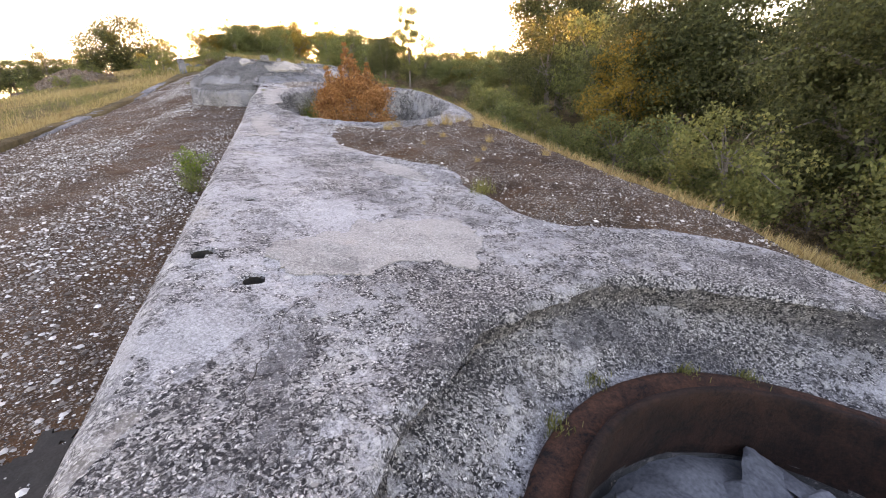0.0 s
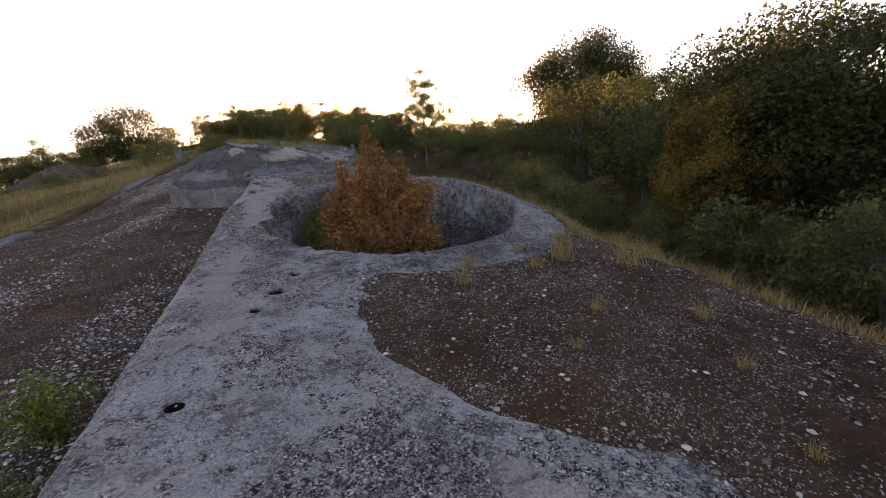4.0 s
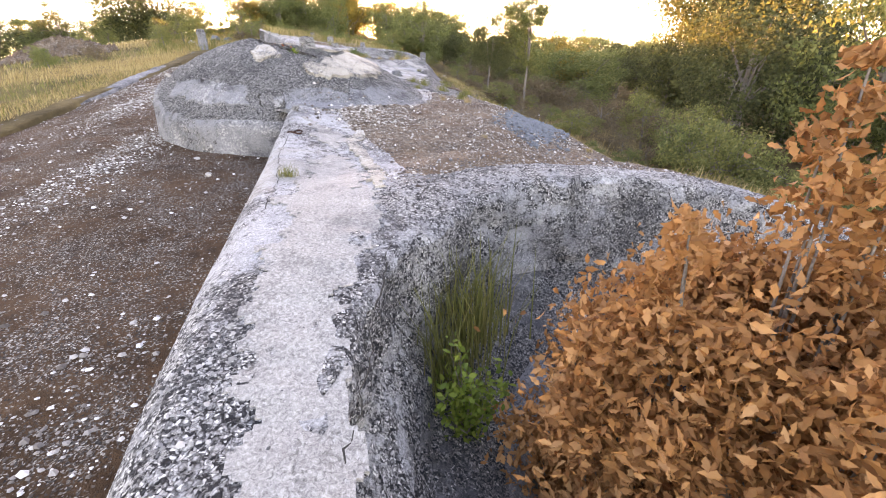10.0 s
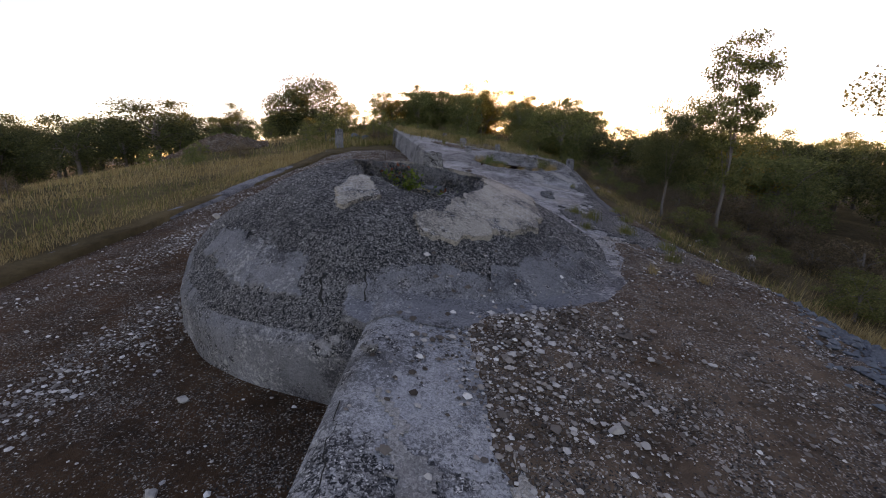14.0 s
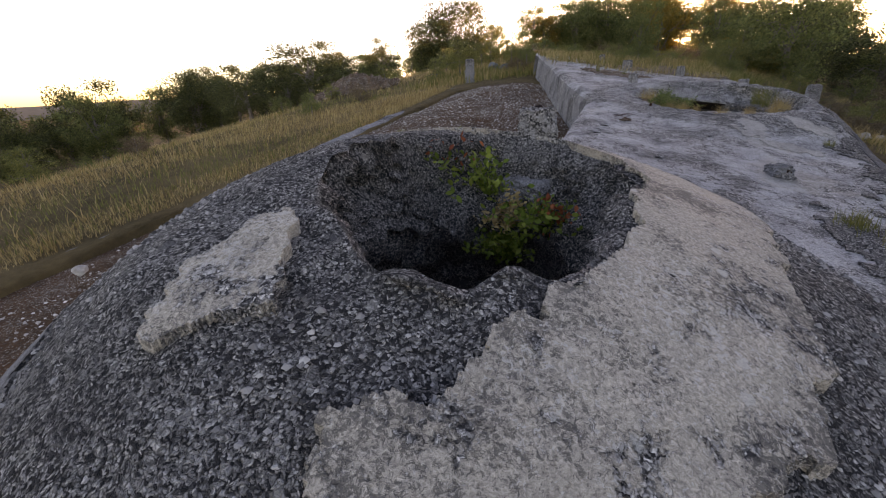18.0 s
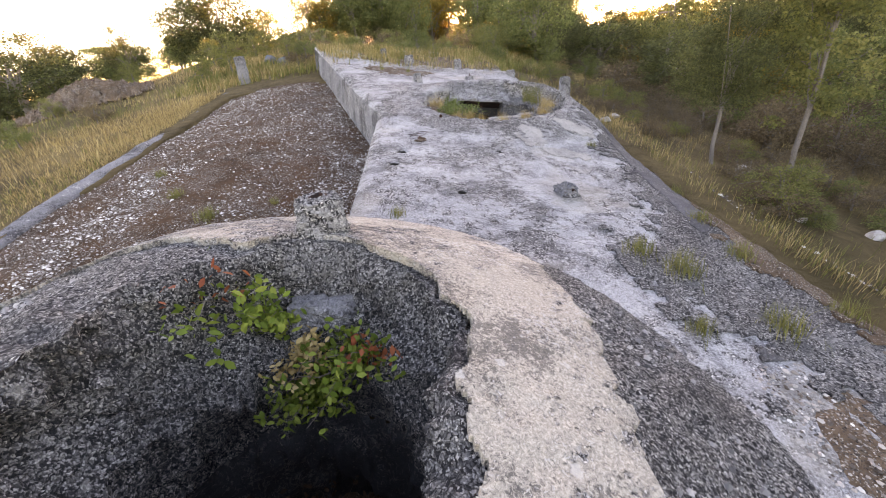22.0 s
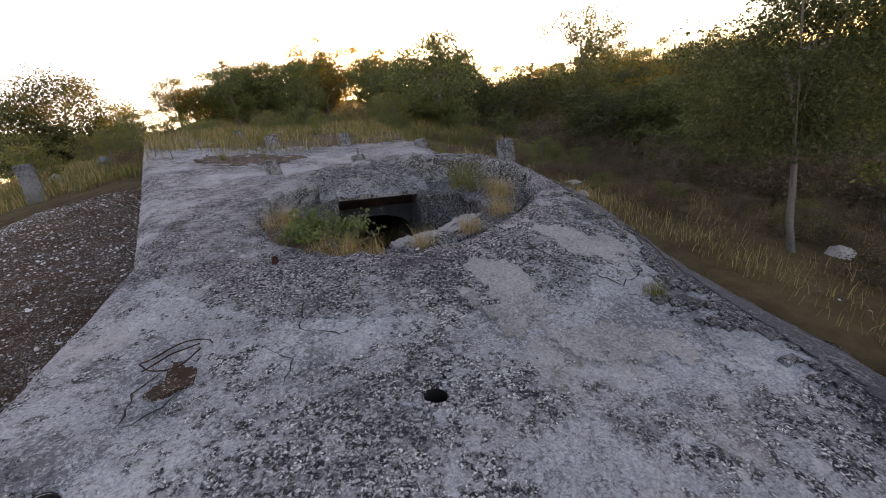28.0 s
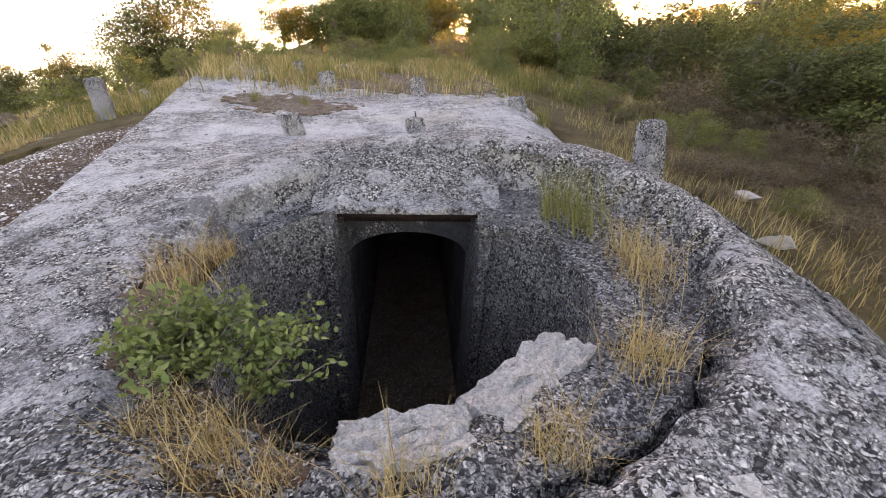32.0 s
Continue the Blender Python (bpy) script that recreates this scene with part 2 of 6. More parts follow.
M["ground"] = ground_material()
M["bark"] = plain("grey_bark", (0.07, 0.055, 0.045), (0.26, 0.23, 0.20), 9, stretch=(1, 1, 0.25), bump=0.9)
def rust_material(name, dark, warm):
    n = Nodes(name)
    a, b = n.noise(5, 6, 0.7, 0.6), n.noise(45, 4, 0.75)
    col = n.ramp(n.mix(0.45, a, b), (0.40, dark), (0.52, tuple(0.5 * (p + q) for p, q in zip(dark, warm))), (0.62, warm))
    return n.done(col, 0.85, n.mix(0.5, a, b), 1.0, 0.02, spec=0.2)


M["rust"] = rust_material("rusty_steel", (0.010, 0.007, 0.007), (0.105, 0.042, 0.024))
M["scale"] = rust_material("darkened_rust", (0.006, 0.004, 0.004), (0.035, 0.016, 0.011))
M["stone"] = plain("pale_stone", (0.26, 0.24, 0.22), (0.55, 0.52, 0.47), 5, bump=0.7)
M["slate"] = plain("grey_rubble", (0.055, 0.063, 0.073), (0.2, 0.217, 0.235), 5, bump=0.7)
# Near-black: dirt in cracks, and painted shade in anchor holes and passage end.
M["crack"] = plain("dark_dirt_and_shade", (0.02, 0.018, 0.015), (0.05, 0.045, 0.04), 12, 0.95)
M["hill"] = plain("distant_hill", (0.05, 0.06, 0.05), (0.10, 0.10, 0.08), 0.02, bump=0.0)
M["leaf"] = leafy("evergreen_leaves", ((0.15, (0.065, 0.08, 0.03)), (0.5, (0.15, 0.175, 0.06)), (0.85, (0.28, 0.295, 0.105))), through_light=0.5)
M["leaf_olive"] = leafy("olive_green_leaves", ((0.15, (0.09, 0.095, 0.035)), (0.5, (0.175, 0.185, 0.06)), (0.85, (0.29, 0.28, 0.10))), through_light=0.5)
M["leaf_scrub"] = leafy("dry_scrub", ((0.1, (0.07, 0.052, 0.032)), (0.5, (0.15, 0.112, 0.068)), (0.9, (0.27, 0.205, 0.12))), 0.85, 0.3)
M["leaf_dark"] = leafy("dark_oak_leaves", ((0.15, (0.04, 0.048, 0.02)), (0.55, (0.095, 0.108, 0.04)), (0.9, (0.18, 0.185, 0.07))))
M["leaf_yellow"] = leafy("turning_leaves", ((0.15, (0.09, 0.09, 0.02)), (0.5, (0.24, 0.17, 0.035)), (0.85, (0.40, 0.25, 0.045))))
M["leaf_dead"] = leafy("dead_oak_leaves", ((0.1, (0.15, 0.058, 0.02)), (0.5, (0.36, 0.16, 0.058)), (0.9, (0.58, 0.32, 0.15))), 0.7, 0.3)
M["leaf_fresh"] = leafy("fresh_green_leaves", ((0.1, (0.05, 0.09, 0.015)), (0.5, (0.13, 0.20, 0.03)), (0.9, (0.30, 0.34, 0.07))), 0.55, 0.35)
M["leaf_shoot"] = leafy("dusty_green_oak_leaves", ((0.1, (0.05, 0.085, 0.03)), (0.5, (0.12, 0.165, 0.05)), (0.9, (0.25, 0.29, 0.11))), 0.6, 0.3)
M["leaf_red"] = leafy("reddening_leaves", ((0.1, (0.22, 0.05, 0.025)), (0.9, (0.45, 0.14, 0.06))), 0.6, 0.3)
M["leaf_brown"] = leafy("dead_brown_twigs", ((0.1, (0.035, 0.022, 0.015)), (0.5, (0.09, 0.055, 0.035)), (0.9, (0.19, 0.12, 0.075))), 0.85, 0.15)
M["straw"] = leafy("dry_grass", ((0.1, (0.17, 0.115, 0.045)), (0.5, (0.40, 0.285, 0.125)), (0.9, (0.58, 0.45, 0.23))), 0.8, 0.3)
M["grass"] = leafy("green_grass", ((0.1, (0.08, 0.09, 0.025)), (0.5, (0.17, 0.17, 0.05)), (0.9, (0.33, 0.28, 0.11))), 0.7, 0.3)
M["gravel"] = Nodes("loose_gravel")
M["gravel"] = M["gravel"].done(M["gravel"].ramp(M["gravel"].island(), (0.0, (0.05, 0.038, 0.03)), (0.35, (0.15, 0.122, 0.102)), (0.7, (0.34, 0.30, 0.265)), (0.9, (0.5, 0.465, 0.43)), (1.0, (0.76, 0.73, 0.68))), 0.9, M["gravel"].noise(40, 3), 0.5, 0.01)

M["gravel_pale"] = Nodes("pale_gravel")
M["gravel_pale"] = M["gravel_pale"].done(M["gravel_pale"].ramp(M["gravel_pale"].island(), (0.0, (0.08, 0.062, 0.05)), (0.4, (0.26, 0.23, 0.205)), (0.75, (0.5, 0.47, 0.44)), (1.0, (0.78, 0.76, 0.73))), 0.9, M["gravel_pale"].noise(40, 3), 0.5, 0.01)

M["grit"] = Nodes("grey_grit")
M["grit"] = M["grit"].done(M["grit"].ramp(M["grit"].island(), (0.0, (0.05, 0.05, 0.052)), (0.4, (0.17, 0.168, 0.165)), (0.8, (0.36, 0.35, 0.34)), (1.0, (0.48, 0.465, 0.44))), 0.9, M["grit"].noise(60, 3), 0.5, 0.006)


# ---- small builders ----
def mesh_of(name, verts, faces, material, smooth=False):
    me = bpy.data.meshes.new(name)
    me.from_pydata([tuple(v) for v in verts], [], [tuple(f) for f in faces])
    me.materials.append(material)
    if smooth:
        me.polygons.foreach_set("use_smooth", [True] * len(me.polygons))
    me.update()
    return me


def fast_mesh(name, verts, faces, material, smooth=False):
    """verts (n, 3) and faces (m, k) as arrays, all faces with k corners."""
    verts, faces = np.asarray(verts, np.float32), np.asarray(faces, np.int32)
    me = bpy.data.meshes.new(name)
    me.vertices.add(len(verts))
    me.vertices.foreach_set("co", verts.ravel())
    k = faces.shape[1]
    me.loops.add(faces.size)
    me.loops.foreach_set("vertex_index", faces.ravel())
    me.polygons.add(len(faces))
    me.polygons.foreach_set("loop_start", np.arange(0, faces.size, k, dtype=np.int32))
    me.polygons.foreach_set("use_smooth", np.full(len(faces), smooth))
    me.materials.append(material)
    me.update(calc_edges=True)
    return me


def under(ob, parent, label=""):
    ob.parent = parent
    if label:
        ob["label"] = label
    return ob


def part(name, me, parent, label=""):
    return under(new(name, me), parent, label)


def grid_faces(nu, nv, wrap=False):
    """Quads of an nu x nv grid stored row by row (v runs fastest)."""
    i = np.arange(nu - (0 if wrap else 1))[:, None]
    j = np.arange(nv - 1)[None, :]
    a, b = i * nv + j, ((i + 1) % nu) * nv + j
    return np.stack([a, b, b + 1, a + 1], -1).reshape(-1, 4)


class Waves:
    """Cheap smooth noise over arrays: a sum of random plane waves."""

    def __init__(self, seed, n=14, size=1.0):
        r = np.random.RandomState(seed)
        self.k = r.normal(size=(n, 2)) / size * 2.2
        self.p = r.uniform(0, 6.28, n)

    def __call__(self, x, y):
        return sum(np.sin(kx * x + ky * y + p) for (kx, ky), p in zip(self.k, self.p)) / math.sqrt(len(self.p) / 2) * 0.5


W_BIG, W_MID, W_FINE, W_TINY = Waves(1, 14, 2.5), Waves(2, 16, 0.7), Waves(3, 18, 0.18), Waves(4, 18, 0.07)

# ---- plan: the battery roof runs along y; the whole battery lies tilted on its hill ----
TILT = Vector((-math.tan(radians(8.2)), math.tan(radians(7.0)), 1.0)).rotation_difference(Vector((0, 0, 1))).to_matrix().to_4x4()
Y0, Y1, YK = -9.0, 38.0, 26.9          # ends of the roof; the left edge turns outwards at YK
PIT1, PIT2, PIT3, PIT4 = (2.98, -2.1), (3.5, 9.8), (0.86, 19.5), (3.72, 27.55)
DC = (0.85, 19.33)


def left_edge(y):
    y = np.asarray(y, float)
    return np.where(y < YK, 0.0 + 0.0455 * y, 0.0455 * YK - (y - YK) * 0.27)


def right_edge(y):
    return 6.25 + 0.0 * np.asarray(y, float) + 0.12 * W_BIG(0 * y, np.asarray(y, float))


def radius(x, y, c):
    return np.hypot(x - c[0], y - c[1])


def fade(r, a, b):
    """1 inside radius a, 0 outside radius b, smooth between."""
    t = np.clip((r - a) / (b - a), 0, 1)
    return 1 - t * t * (3 - 2 * t)


def roof_height(x, y):
    """Height of the roof, without the dome; it swells round the pits, most on their uphill side."""
    s, e = x - left_edge(y), right_edge(y) - x
    r1, r2, r4 = radius(x, y, PIT1), radius(x, y, PIT2), radius(x, y, PIT4)
    m2, m4 = fade(r2, 2.45, 4.0), fade(r4, 1.7, 3.2)
    a2, a4 = np.arctan2(y - PIT2[1], x - PIT2[0]), np.arctan2(y - PIT4[1], x - PIT4[0])
    z = 0.012 * W_MID(x, y) + 0.006 * W_FINE(x, y) + 0.02 * W_BIG(x, y)
    z = z + 0.035 * np.clip(s - 1.2, 0, 5) * np.clip((19 - y) / 6, 0, 1) * (1 - m2)
    z = z - 0.10 * np.clip(1 - s / 0.16, 0, 1) ** 2                      # worn left arris
    z = z - 0.55 * np.clip(1 - e / 1.1, 0, 1.6) ** 1.6 * (1 - 0.75 * m2)    # rounded right shoulder
    z = z + 0.02 * fade(r1, 2.0, 3.35)
    z = z + m2 * (0.27 + 0.23 * np.cos(a2 - radians(50)) * np.clip(r2 / 2, 0, 1))
    return z + m4 * (0.24 + 0.17 * np.cos(a4 - radians(30)) * np.clip(r4 / 1.5, 0, 1))


def soil_height(x, y):
    """Thickness of the soil that lies on the roof's outer half."""
    w = 0.25 * W_BIG(x + 7, y) + 0.12 * W_MID(x, y + 3)
    s = x - left_edge(y)
    edge = np.interp(y, (-5, 2, 2.7, 3.15, 3.7, 3.9, 4.45, 5.25, 6.1, 6.6, 11.5, 12.2, 13.3, 13.9, 14.4, 15.0, 16.0, 17), (3.2, 3.0, 2.85, 2.98, 2.9, 2.5, 2.0, 1.62, 1.46, 1.55, 1.2, 1.15, 1.27, 1.17, 1.01, 0.78, 0.61, 0.5))
    cover = np.clip((s - edge - 0.3 * w) / 0.55, 0, 1)
    cover = cover * np.clip((radius(x, y, PIT1) - 3.2 + 0.3 * w) / 0.7, 0, 1)
    front = np.clip((PIT2[1] - y) / 2.5, 0, 1)
    cover = cover * np.clip((radius(x, y, PIT2) - 2.55 - 0.45 * front + 0.3 * w) / 0.5, 0, 1)
    cover = cover * np.clip((17.2 + 3.2 * np.clip((x - 2.0) / 0.8, 0, 1) - y + w) / 0.8, 0, 1)
    cover = cover * np.clip((radius(x, y, DC) - 2.75 + 0.5 * w) / 0.4, 0, 1)
    return cover


def dome_height(x, y):
    r = radius(x, y, DC)
    lean = 0.16 * np.clip(-x - 0.3, 0, 3)
    a = np.arctan2(y - DC[1], x - DC[0])
    low = 0.4 * np.clip((r - 1.7) / 1.3, 0, 1.05) ** 1.4 * np.clip(np.cos(a - radians(222)), 0, 1) ** 2
    return 0.74 - 0.093 * r * r - lean - low


def ground_height(x, y):
    x, y = np.asarray(x, float), np.asarray(y, float)
    xl, xr = left_edge(np.clip(y, Y0, YK)) - 6.1, right_edge(y)
    left = -1.75 - 0.2 * np.clip(xl - x, 0, 6.5) - 0.36 * np.clip(xl - x - 6.5, 0, 60)
    w = np.clip((y - 16.5) / 4.5, 0, 1)
    w = w * w * (3 - 2 * w)
    out = np.clip(x - xr - 0.3, 0, 2.2)
    right = -0.66 + 0.24 * w - (0.36 - 0.16 * w) * out - 0.17 * np.clip(x - xr - 2.5, 0, 5) + 0.05 * np.clip(x - xr - 16, 0, 60)
    mid = np.where(y > 20, -0.45 - 0.10 * np.clip(y - Y1, 0, 40), -1.2)
    tl = np.clip((x - xl) / 6.0, 0, 1)
    tr = np.clip((xr + 0.4 - x) / 0.8, 0, 1)
    z = np.where(x < (xl + 6.0), left * (1 - tl) + mid * tl, np.where(x > xr - 0.4, right * (1 - tr) + mid * tr, mid))
    z = z + 0.10 * W_BIG(x * 0.4, y * 0.4) + 0.25 * W_BIG(x * 0.08, y * 0.08)
    return z


# ---- setting: ground, apron, roof ----
def axis(parts):
    out = []
    for a, b, step in parts:
        out.append(np.arange(a, b - 1e-6, step))
    return np.concatenate(out + [np.array([parts[-1][1]], float)])


def build_ground():
    xs = axis(((-2500, -300, 400), (-300, -90, 30), (-90, -30, 4), (-30, 30, 0.4), (30, 90, 4), (90, 300, 30), (300, 2500, 400)))
    ys = axis(((-2500, -300, 400), (-300, -60, 30), (-60, -12, 3), (-12, 62, 0.4), (62, 120, 4), (120, 300, 30), (300, 2500, 400)))
    X, Y = np.meshgrid(xs, ys, indexing="ij")
    Z = ground_height(X, Y)
    Z += 0.03 * W_MID(X, Y) * (np.abs(X) < 40)
    far = np.clip((np.hypot(X, Y - 20) - 90) / 200, 0, 1)
    Z = Z * (1 - far) + (-14 - 0.123 * Y + 0.144 * X) * far
    inside = (X > left_edge(np.clip(Y, Y0, YK)) - 5.6) & (X < right_edge(Y) - 0.4) & (Y > Y0 + 0.6) & (Y < Y1 - 1.2)
    inside &= ~((Y > 34.5) & (X < left_edge(Y) + 0.4))
    Z = np.where(inside, -6.0, Z)
    me = fast_mesh("ground", np.stack([X, Y, Z], -1).reshape(-1, 3), grid_faces(len(xs), len(ys)), M["ground"], True)
    tagged(new("ground", me), "dry grassy hillside with patches of green", "ground", kind="structure")


def apron_height(x, y):
    d = left_edge(np.clip(y, Y0, YK)) - x
    far = np.clip((y - 19) / 9, 0, 1)
    z = far * (0.16 * d - 0.022 * d * d) - 0.72 - 0.16 * np.clip(y / 12, -0.5, 1.6) - 0.05 * d - 0.018 * d * d
    return z + 0.05 * W_BIG(x, y) + 0.018 * W_MID(x, y) + 0.006 * W_FINE(x, y)


def build_apron():
    us, ys = np.linspace(0, 1, 90), np.arange(Y0 - 3, 35.5, 0.09)
    U, Y = np.meshgrid(us, ys, indexing="ij")
    X = left_edge(Y) + 0.15 - U * (left_edge(Y) + 0.15 - (left_edge(np.clip(Y, Y0, YK)) - 5.85))
    Z = apron_height(X, Y)
    top = np.stack([X, Y, Z], -1).reshape(-1, 3)
    faces = grid_faces(len(us), len(ys))[:, ::-1]
    faces = faces[radius(*top[faces].mean(1)[:, :2].T, PIT3) > 1.7]            # the dome's shaft goes through
    me = fast_mesh("apron", top, faces, M["apron"], True)
    tagged(new("gravel_apron", me), "sloping gravelly soil apron beside the concrete roof", "ground", kind="structure")
    # low concrete kerb that closes the apron
    ys = np.arange(Y0 - 3, 36, 0.25)
    rows = []
    for dx, dz in ((0.0, -0.06), (0.0, 0.05), (-0.07, 0.075), (-0.34, 0.05), (-0.44, -0.02), (-0.52, -0.9)):
        x = left_edge(np.clip(ys, Y0, YK)) - 5.8 + dx + 0.03 * W_MID(ys, ys * 0 + dx)
        rows.append(np.stack([x, ys, apron_height(left_edge(np.clip(ys, Y0, YK)) - 5.8, ys) + dz + 0.012 * W_FINE(ys, ys * 0 + dx)], -1))
    me = fast_mesh("kerb", np.stack(rows).reshape(-1, 3), grid_faces(len(rows), len(ys))[:, ::-1], M["face"], True)
    tagged(new("apron_kerb", me), "rounded grey concrete kerb along the foot of the apron", "kerb", kind="structure")


# anchor holes cast into the roof: x, y, radius
SOCKETS = [(0.68, 5.04, 0.065), (1.07, 6.28, 0.05), (1.24, 6.7, 0.07), (1.44, 7.12, 0.045), (0.31, 1.18, 0.06), (0.66, 0.73, 0.066),
           (1.64, 24.45, 0.07), (1.52, 23.95, 0.075), (3.2, 24.5, 0.06), (2.36, 22.95, 0.05), (2.3, 26.2, 0.04), (0.62, 2.4, 0.04)]


def build_roof():
    ss, ys = axis(((0, 0.3, 0.03), (0.3, 7.3, 0.07))), np.arange(Y0, Y1, 0.07)
    S, Y = np.meshgrid(ss, ys, indexing="ij")
    wide = right_edge(Y) + 0.75 - left_edge(Y)
    X = left_edge(Y) + S / ss[-1] * wide
    Z = roof_height(X, Y)
    faces = grid_faces(len(ss), len(ys))
    cx, cy = X.reshape(-1)[faces].mean(1), Y.reshape(-1)[faces].mean(1)
    keep = np.ones(len(faces), bool)
    for c, rad in [(PIT1, 2.45), (PIT2, 2.65), (PIT3, 1.75), (PIT4, 2.1)] + [((hx, hy), hr + 0.03) for hx, hy, hr in SOCKETS]:
        keep &= radius(cx, cy, c) > rad
    me = fast_mesh("roof", np.stack([X, Y, Z], -1).reshape(-1, 3), faces[keep], M["roof"], True)
    roof = tagged(new("roof_slab", me), "weathered pebbly concrete roof slab of an old gun battery", "roof", kind="structure")
    # outer wall under the left arris
    ys = np.arange(Y0, 36.6, 0.12)
    zs = np.array([-0.10, -0.14, -0.2, -0.5, -0.9, -1.3, -1.9])
    Zg, Yg = np.meshgrid(zs, ys, indexing="ij")
    Xg = left_edge(Yg) + 0.012 * W_MID(Yg, Zg * 2) + 0.005 * W_FINE(Yg, Zg) - 0.02 * np.clip(-0.1 - Zg, 0, 0.1) * 10
    Xg[0] = left_edge(Yg[0])
    Zg = Zg.copy()
    Zg[0] = roof_height(Xg[0], Yg[0]) - 0.002
    V, faces = np.stack([Xg, Yg, Zg], -1).reshape(-1, 3), grid_faces(len(zs), len(ys))[:, ::-1]
    faces = faces[radius(*V[faces].mean(1)[:, :2].T, PIT3) > 1.8]
    me = fast_mesh("wall", V, faces, M["face"], True)
    tagged(new("wall_side", me), "low grey concrete wall under the roof's edge", "wall", kind="structure")
    for name, y, flip in (("wall_near_end", Y0, 1), ("wall_far_end", Y1 - 0.07, -1)):
        xs = np.linspace(float(left_edge(y)), float(right_edge(y)) + 0.75, 30)
        v = np.concatenate([np.stack([xs, xs * 0 + y, roof_height(xs, xs * 0 + y)], -1), np.stack([xs, xs * 0 + y, xs * 0 - 3], -1)])
        f = grid_faces(2, 30)
        tagged(new(name, fast_mesh(name, v, f if flip > 0 else f[:, ::-1], M["face"])), "grey concrete end wall of the battery", "wall", kind="structure")


def build_soil():
    """Soil that has settled on the outer half of the roof."""
    xs, ys = np.arange(0.8, 7.1, 0.075), np.arange(-1.5, 21.6, 0.075)
    X, Y = np.meshgrid(xs, ys, indexing="ij")
    cover = soil_height(X, Y)
    hump = 0.10 + 0.05 * W_BIG(X + 3, Y) + 0.16 * np.exp(-((X - 5.2) ** 2 + (Y - 6.0) ** 2) / 5) + 0.1 * np.exp(-((X - 3.6) ** 2 + (Y - 14.5) ** 2) / 4)
    Z = roof_height(X, Y) - 0.03 + cover * np.clip(hump, 0.05, 1) + 0.02 * W_FINE(X, Y) * cover
    faces = grid_faces(len(xs), len(ys))
    c = cover.reshape(-1)[faces].max(1)
    cx, cy = X.reshape(-1)[faces].mean(1), Y.reshape(-1)[faces].mean(1)
    keep = (c > 0.01) & (cx < right_edge(cy) + 0.7)
    V = np.stack([X, Y, Z], -1).reshape(-1, 3)
    near = cy + 0.8 * W_MID(cx, cy) < 9.5
    for pick, mat, lab in ((near, "soil_dark", "dark mossy soil lying on the concrete roof"), (~near, "soil", "brown gravelly soil lying on the concrete roof")):
        tagged(new("soil_cover", fast_mesh("soil", V, faces[keep & pick], M[mat], True)), lab, "soil", kind="structure")


build_ground()
build_apron()
build_roof()
build_soil()


# ---- pits ----
def rings(name, levels, material, parent, label="", n=150, rough=0.02, cut=None, smooth=True, seed=0):
    """A turned surface: levels of (cx, cy, r, z), inwards and down. cut(angle, z) drops faces."""
    dense = []
    for a, b in zip(levels, levels[1:]):
        k = max(1, int(math.dist(a, b) / 0.07))
        dense += [tuple(p + (q - p) * i / k for p, q in zip(a, b)) for i in range(k)]
    dense.append(levels[-1])
    ang = np.linspace(0, 2 * math.pi, n, endpoint=False)
    wob, wob2 = Waves(60 + seed, 12, 0.5), Waves(80 + seed, 16, 0.14)
    V = []
    for cx, cy, r, z in dense:
        x, y = np.cos(ang), np.sin(ang)
        d = rough * (wob(x * r + 9 * z, y * r) * 1.4 + wob2(x * r + 3 * z, y * r + 5 * z) * 0.9)
        V.append(np.stack([cx + x * (r + d), cy + y * (r + d), z + 0.5 * rough * wob2(x * r, y * r + 2)], -1))
    V = np.stack(V, 1)
    faces = grid_faces(n, len(dense), True)
    if cut:
        mid = V.reshape(-1, 3)[faces].mean(1)
        faces = faces[[not cut(*p) for p in mid]]
    return part(name, fast_mesh(name, V.reshape(-1, 3), faces, material, smooth), parent, label)


def collar(name, c, r_in, r_out, z_of, material, parent, label="", rough=0.03, seed=0, lift=0.004):
    """The concrete round a pit's mouth, from its lip out to the roof."""
    n, m = 220, max(6, int((r_out - np.min(r_in)) / 0.05))
    ang = np.linspace(0, 2 * math.pi, n, endpoint=False)
    wob, wob2 = Waves(20 + seed, 12, 0.5), Waves(40 + seed, 16, 0.13)
    rows = []
    for k in range(m + 1):
        t = k / m
        x, y = np.cos(ang), np.sin(ang)
        r = r_in + (r_out - r_in) * t + (1 - t) ** 3 * rough * (1.5 * wob(x * r_in, y * r_in) + wob2(x * r_in, y * r_in))
        px, py = c[0] + r * x, c[1] + r * y
        z = z_of(px, py) + lift + 0.35 * rough * wob2(px, py) * (1 - t) - (0.05 if k == 0 else 0) - (0.03 if k == m else 0)
        rows.append(np.stack([px, py, z], -1))
    V = np.stack(rows, 1)
    part(name, fast_mesh(name, V.reshape(-1, 3), grid_faces(n, m + 1, True)[:, ::-1], material, True), parent, label)
    return V[:, 0]


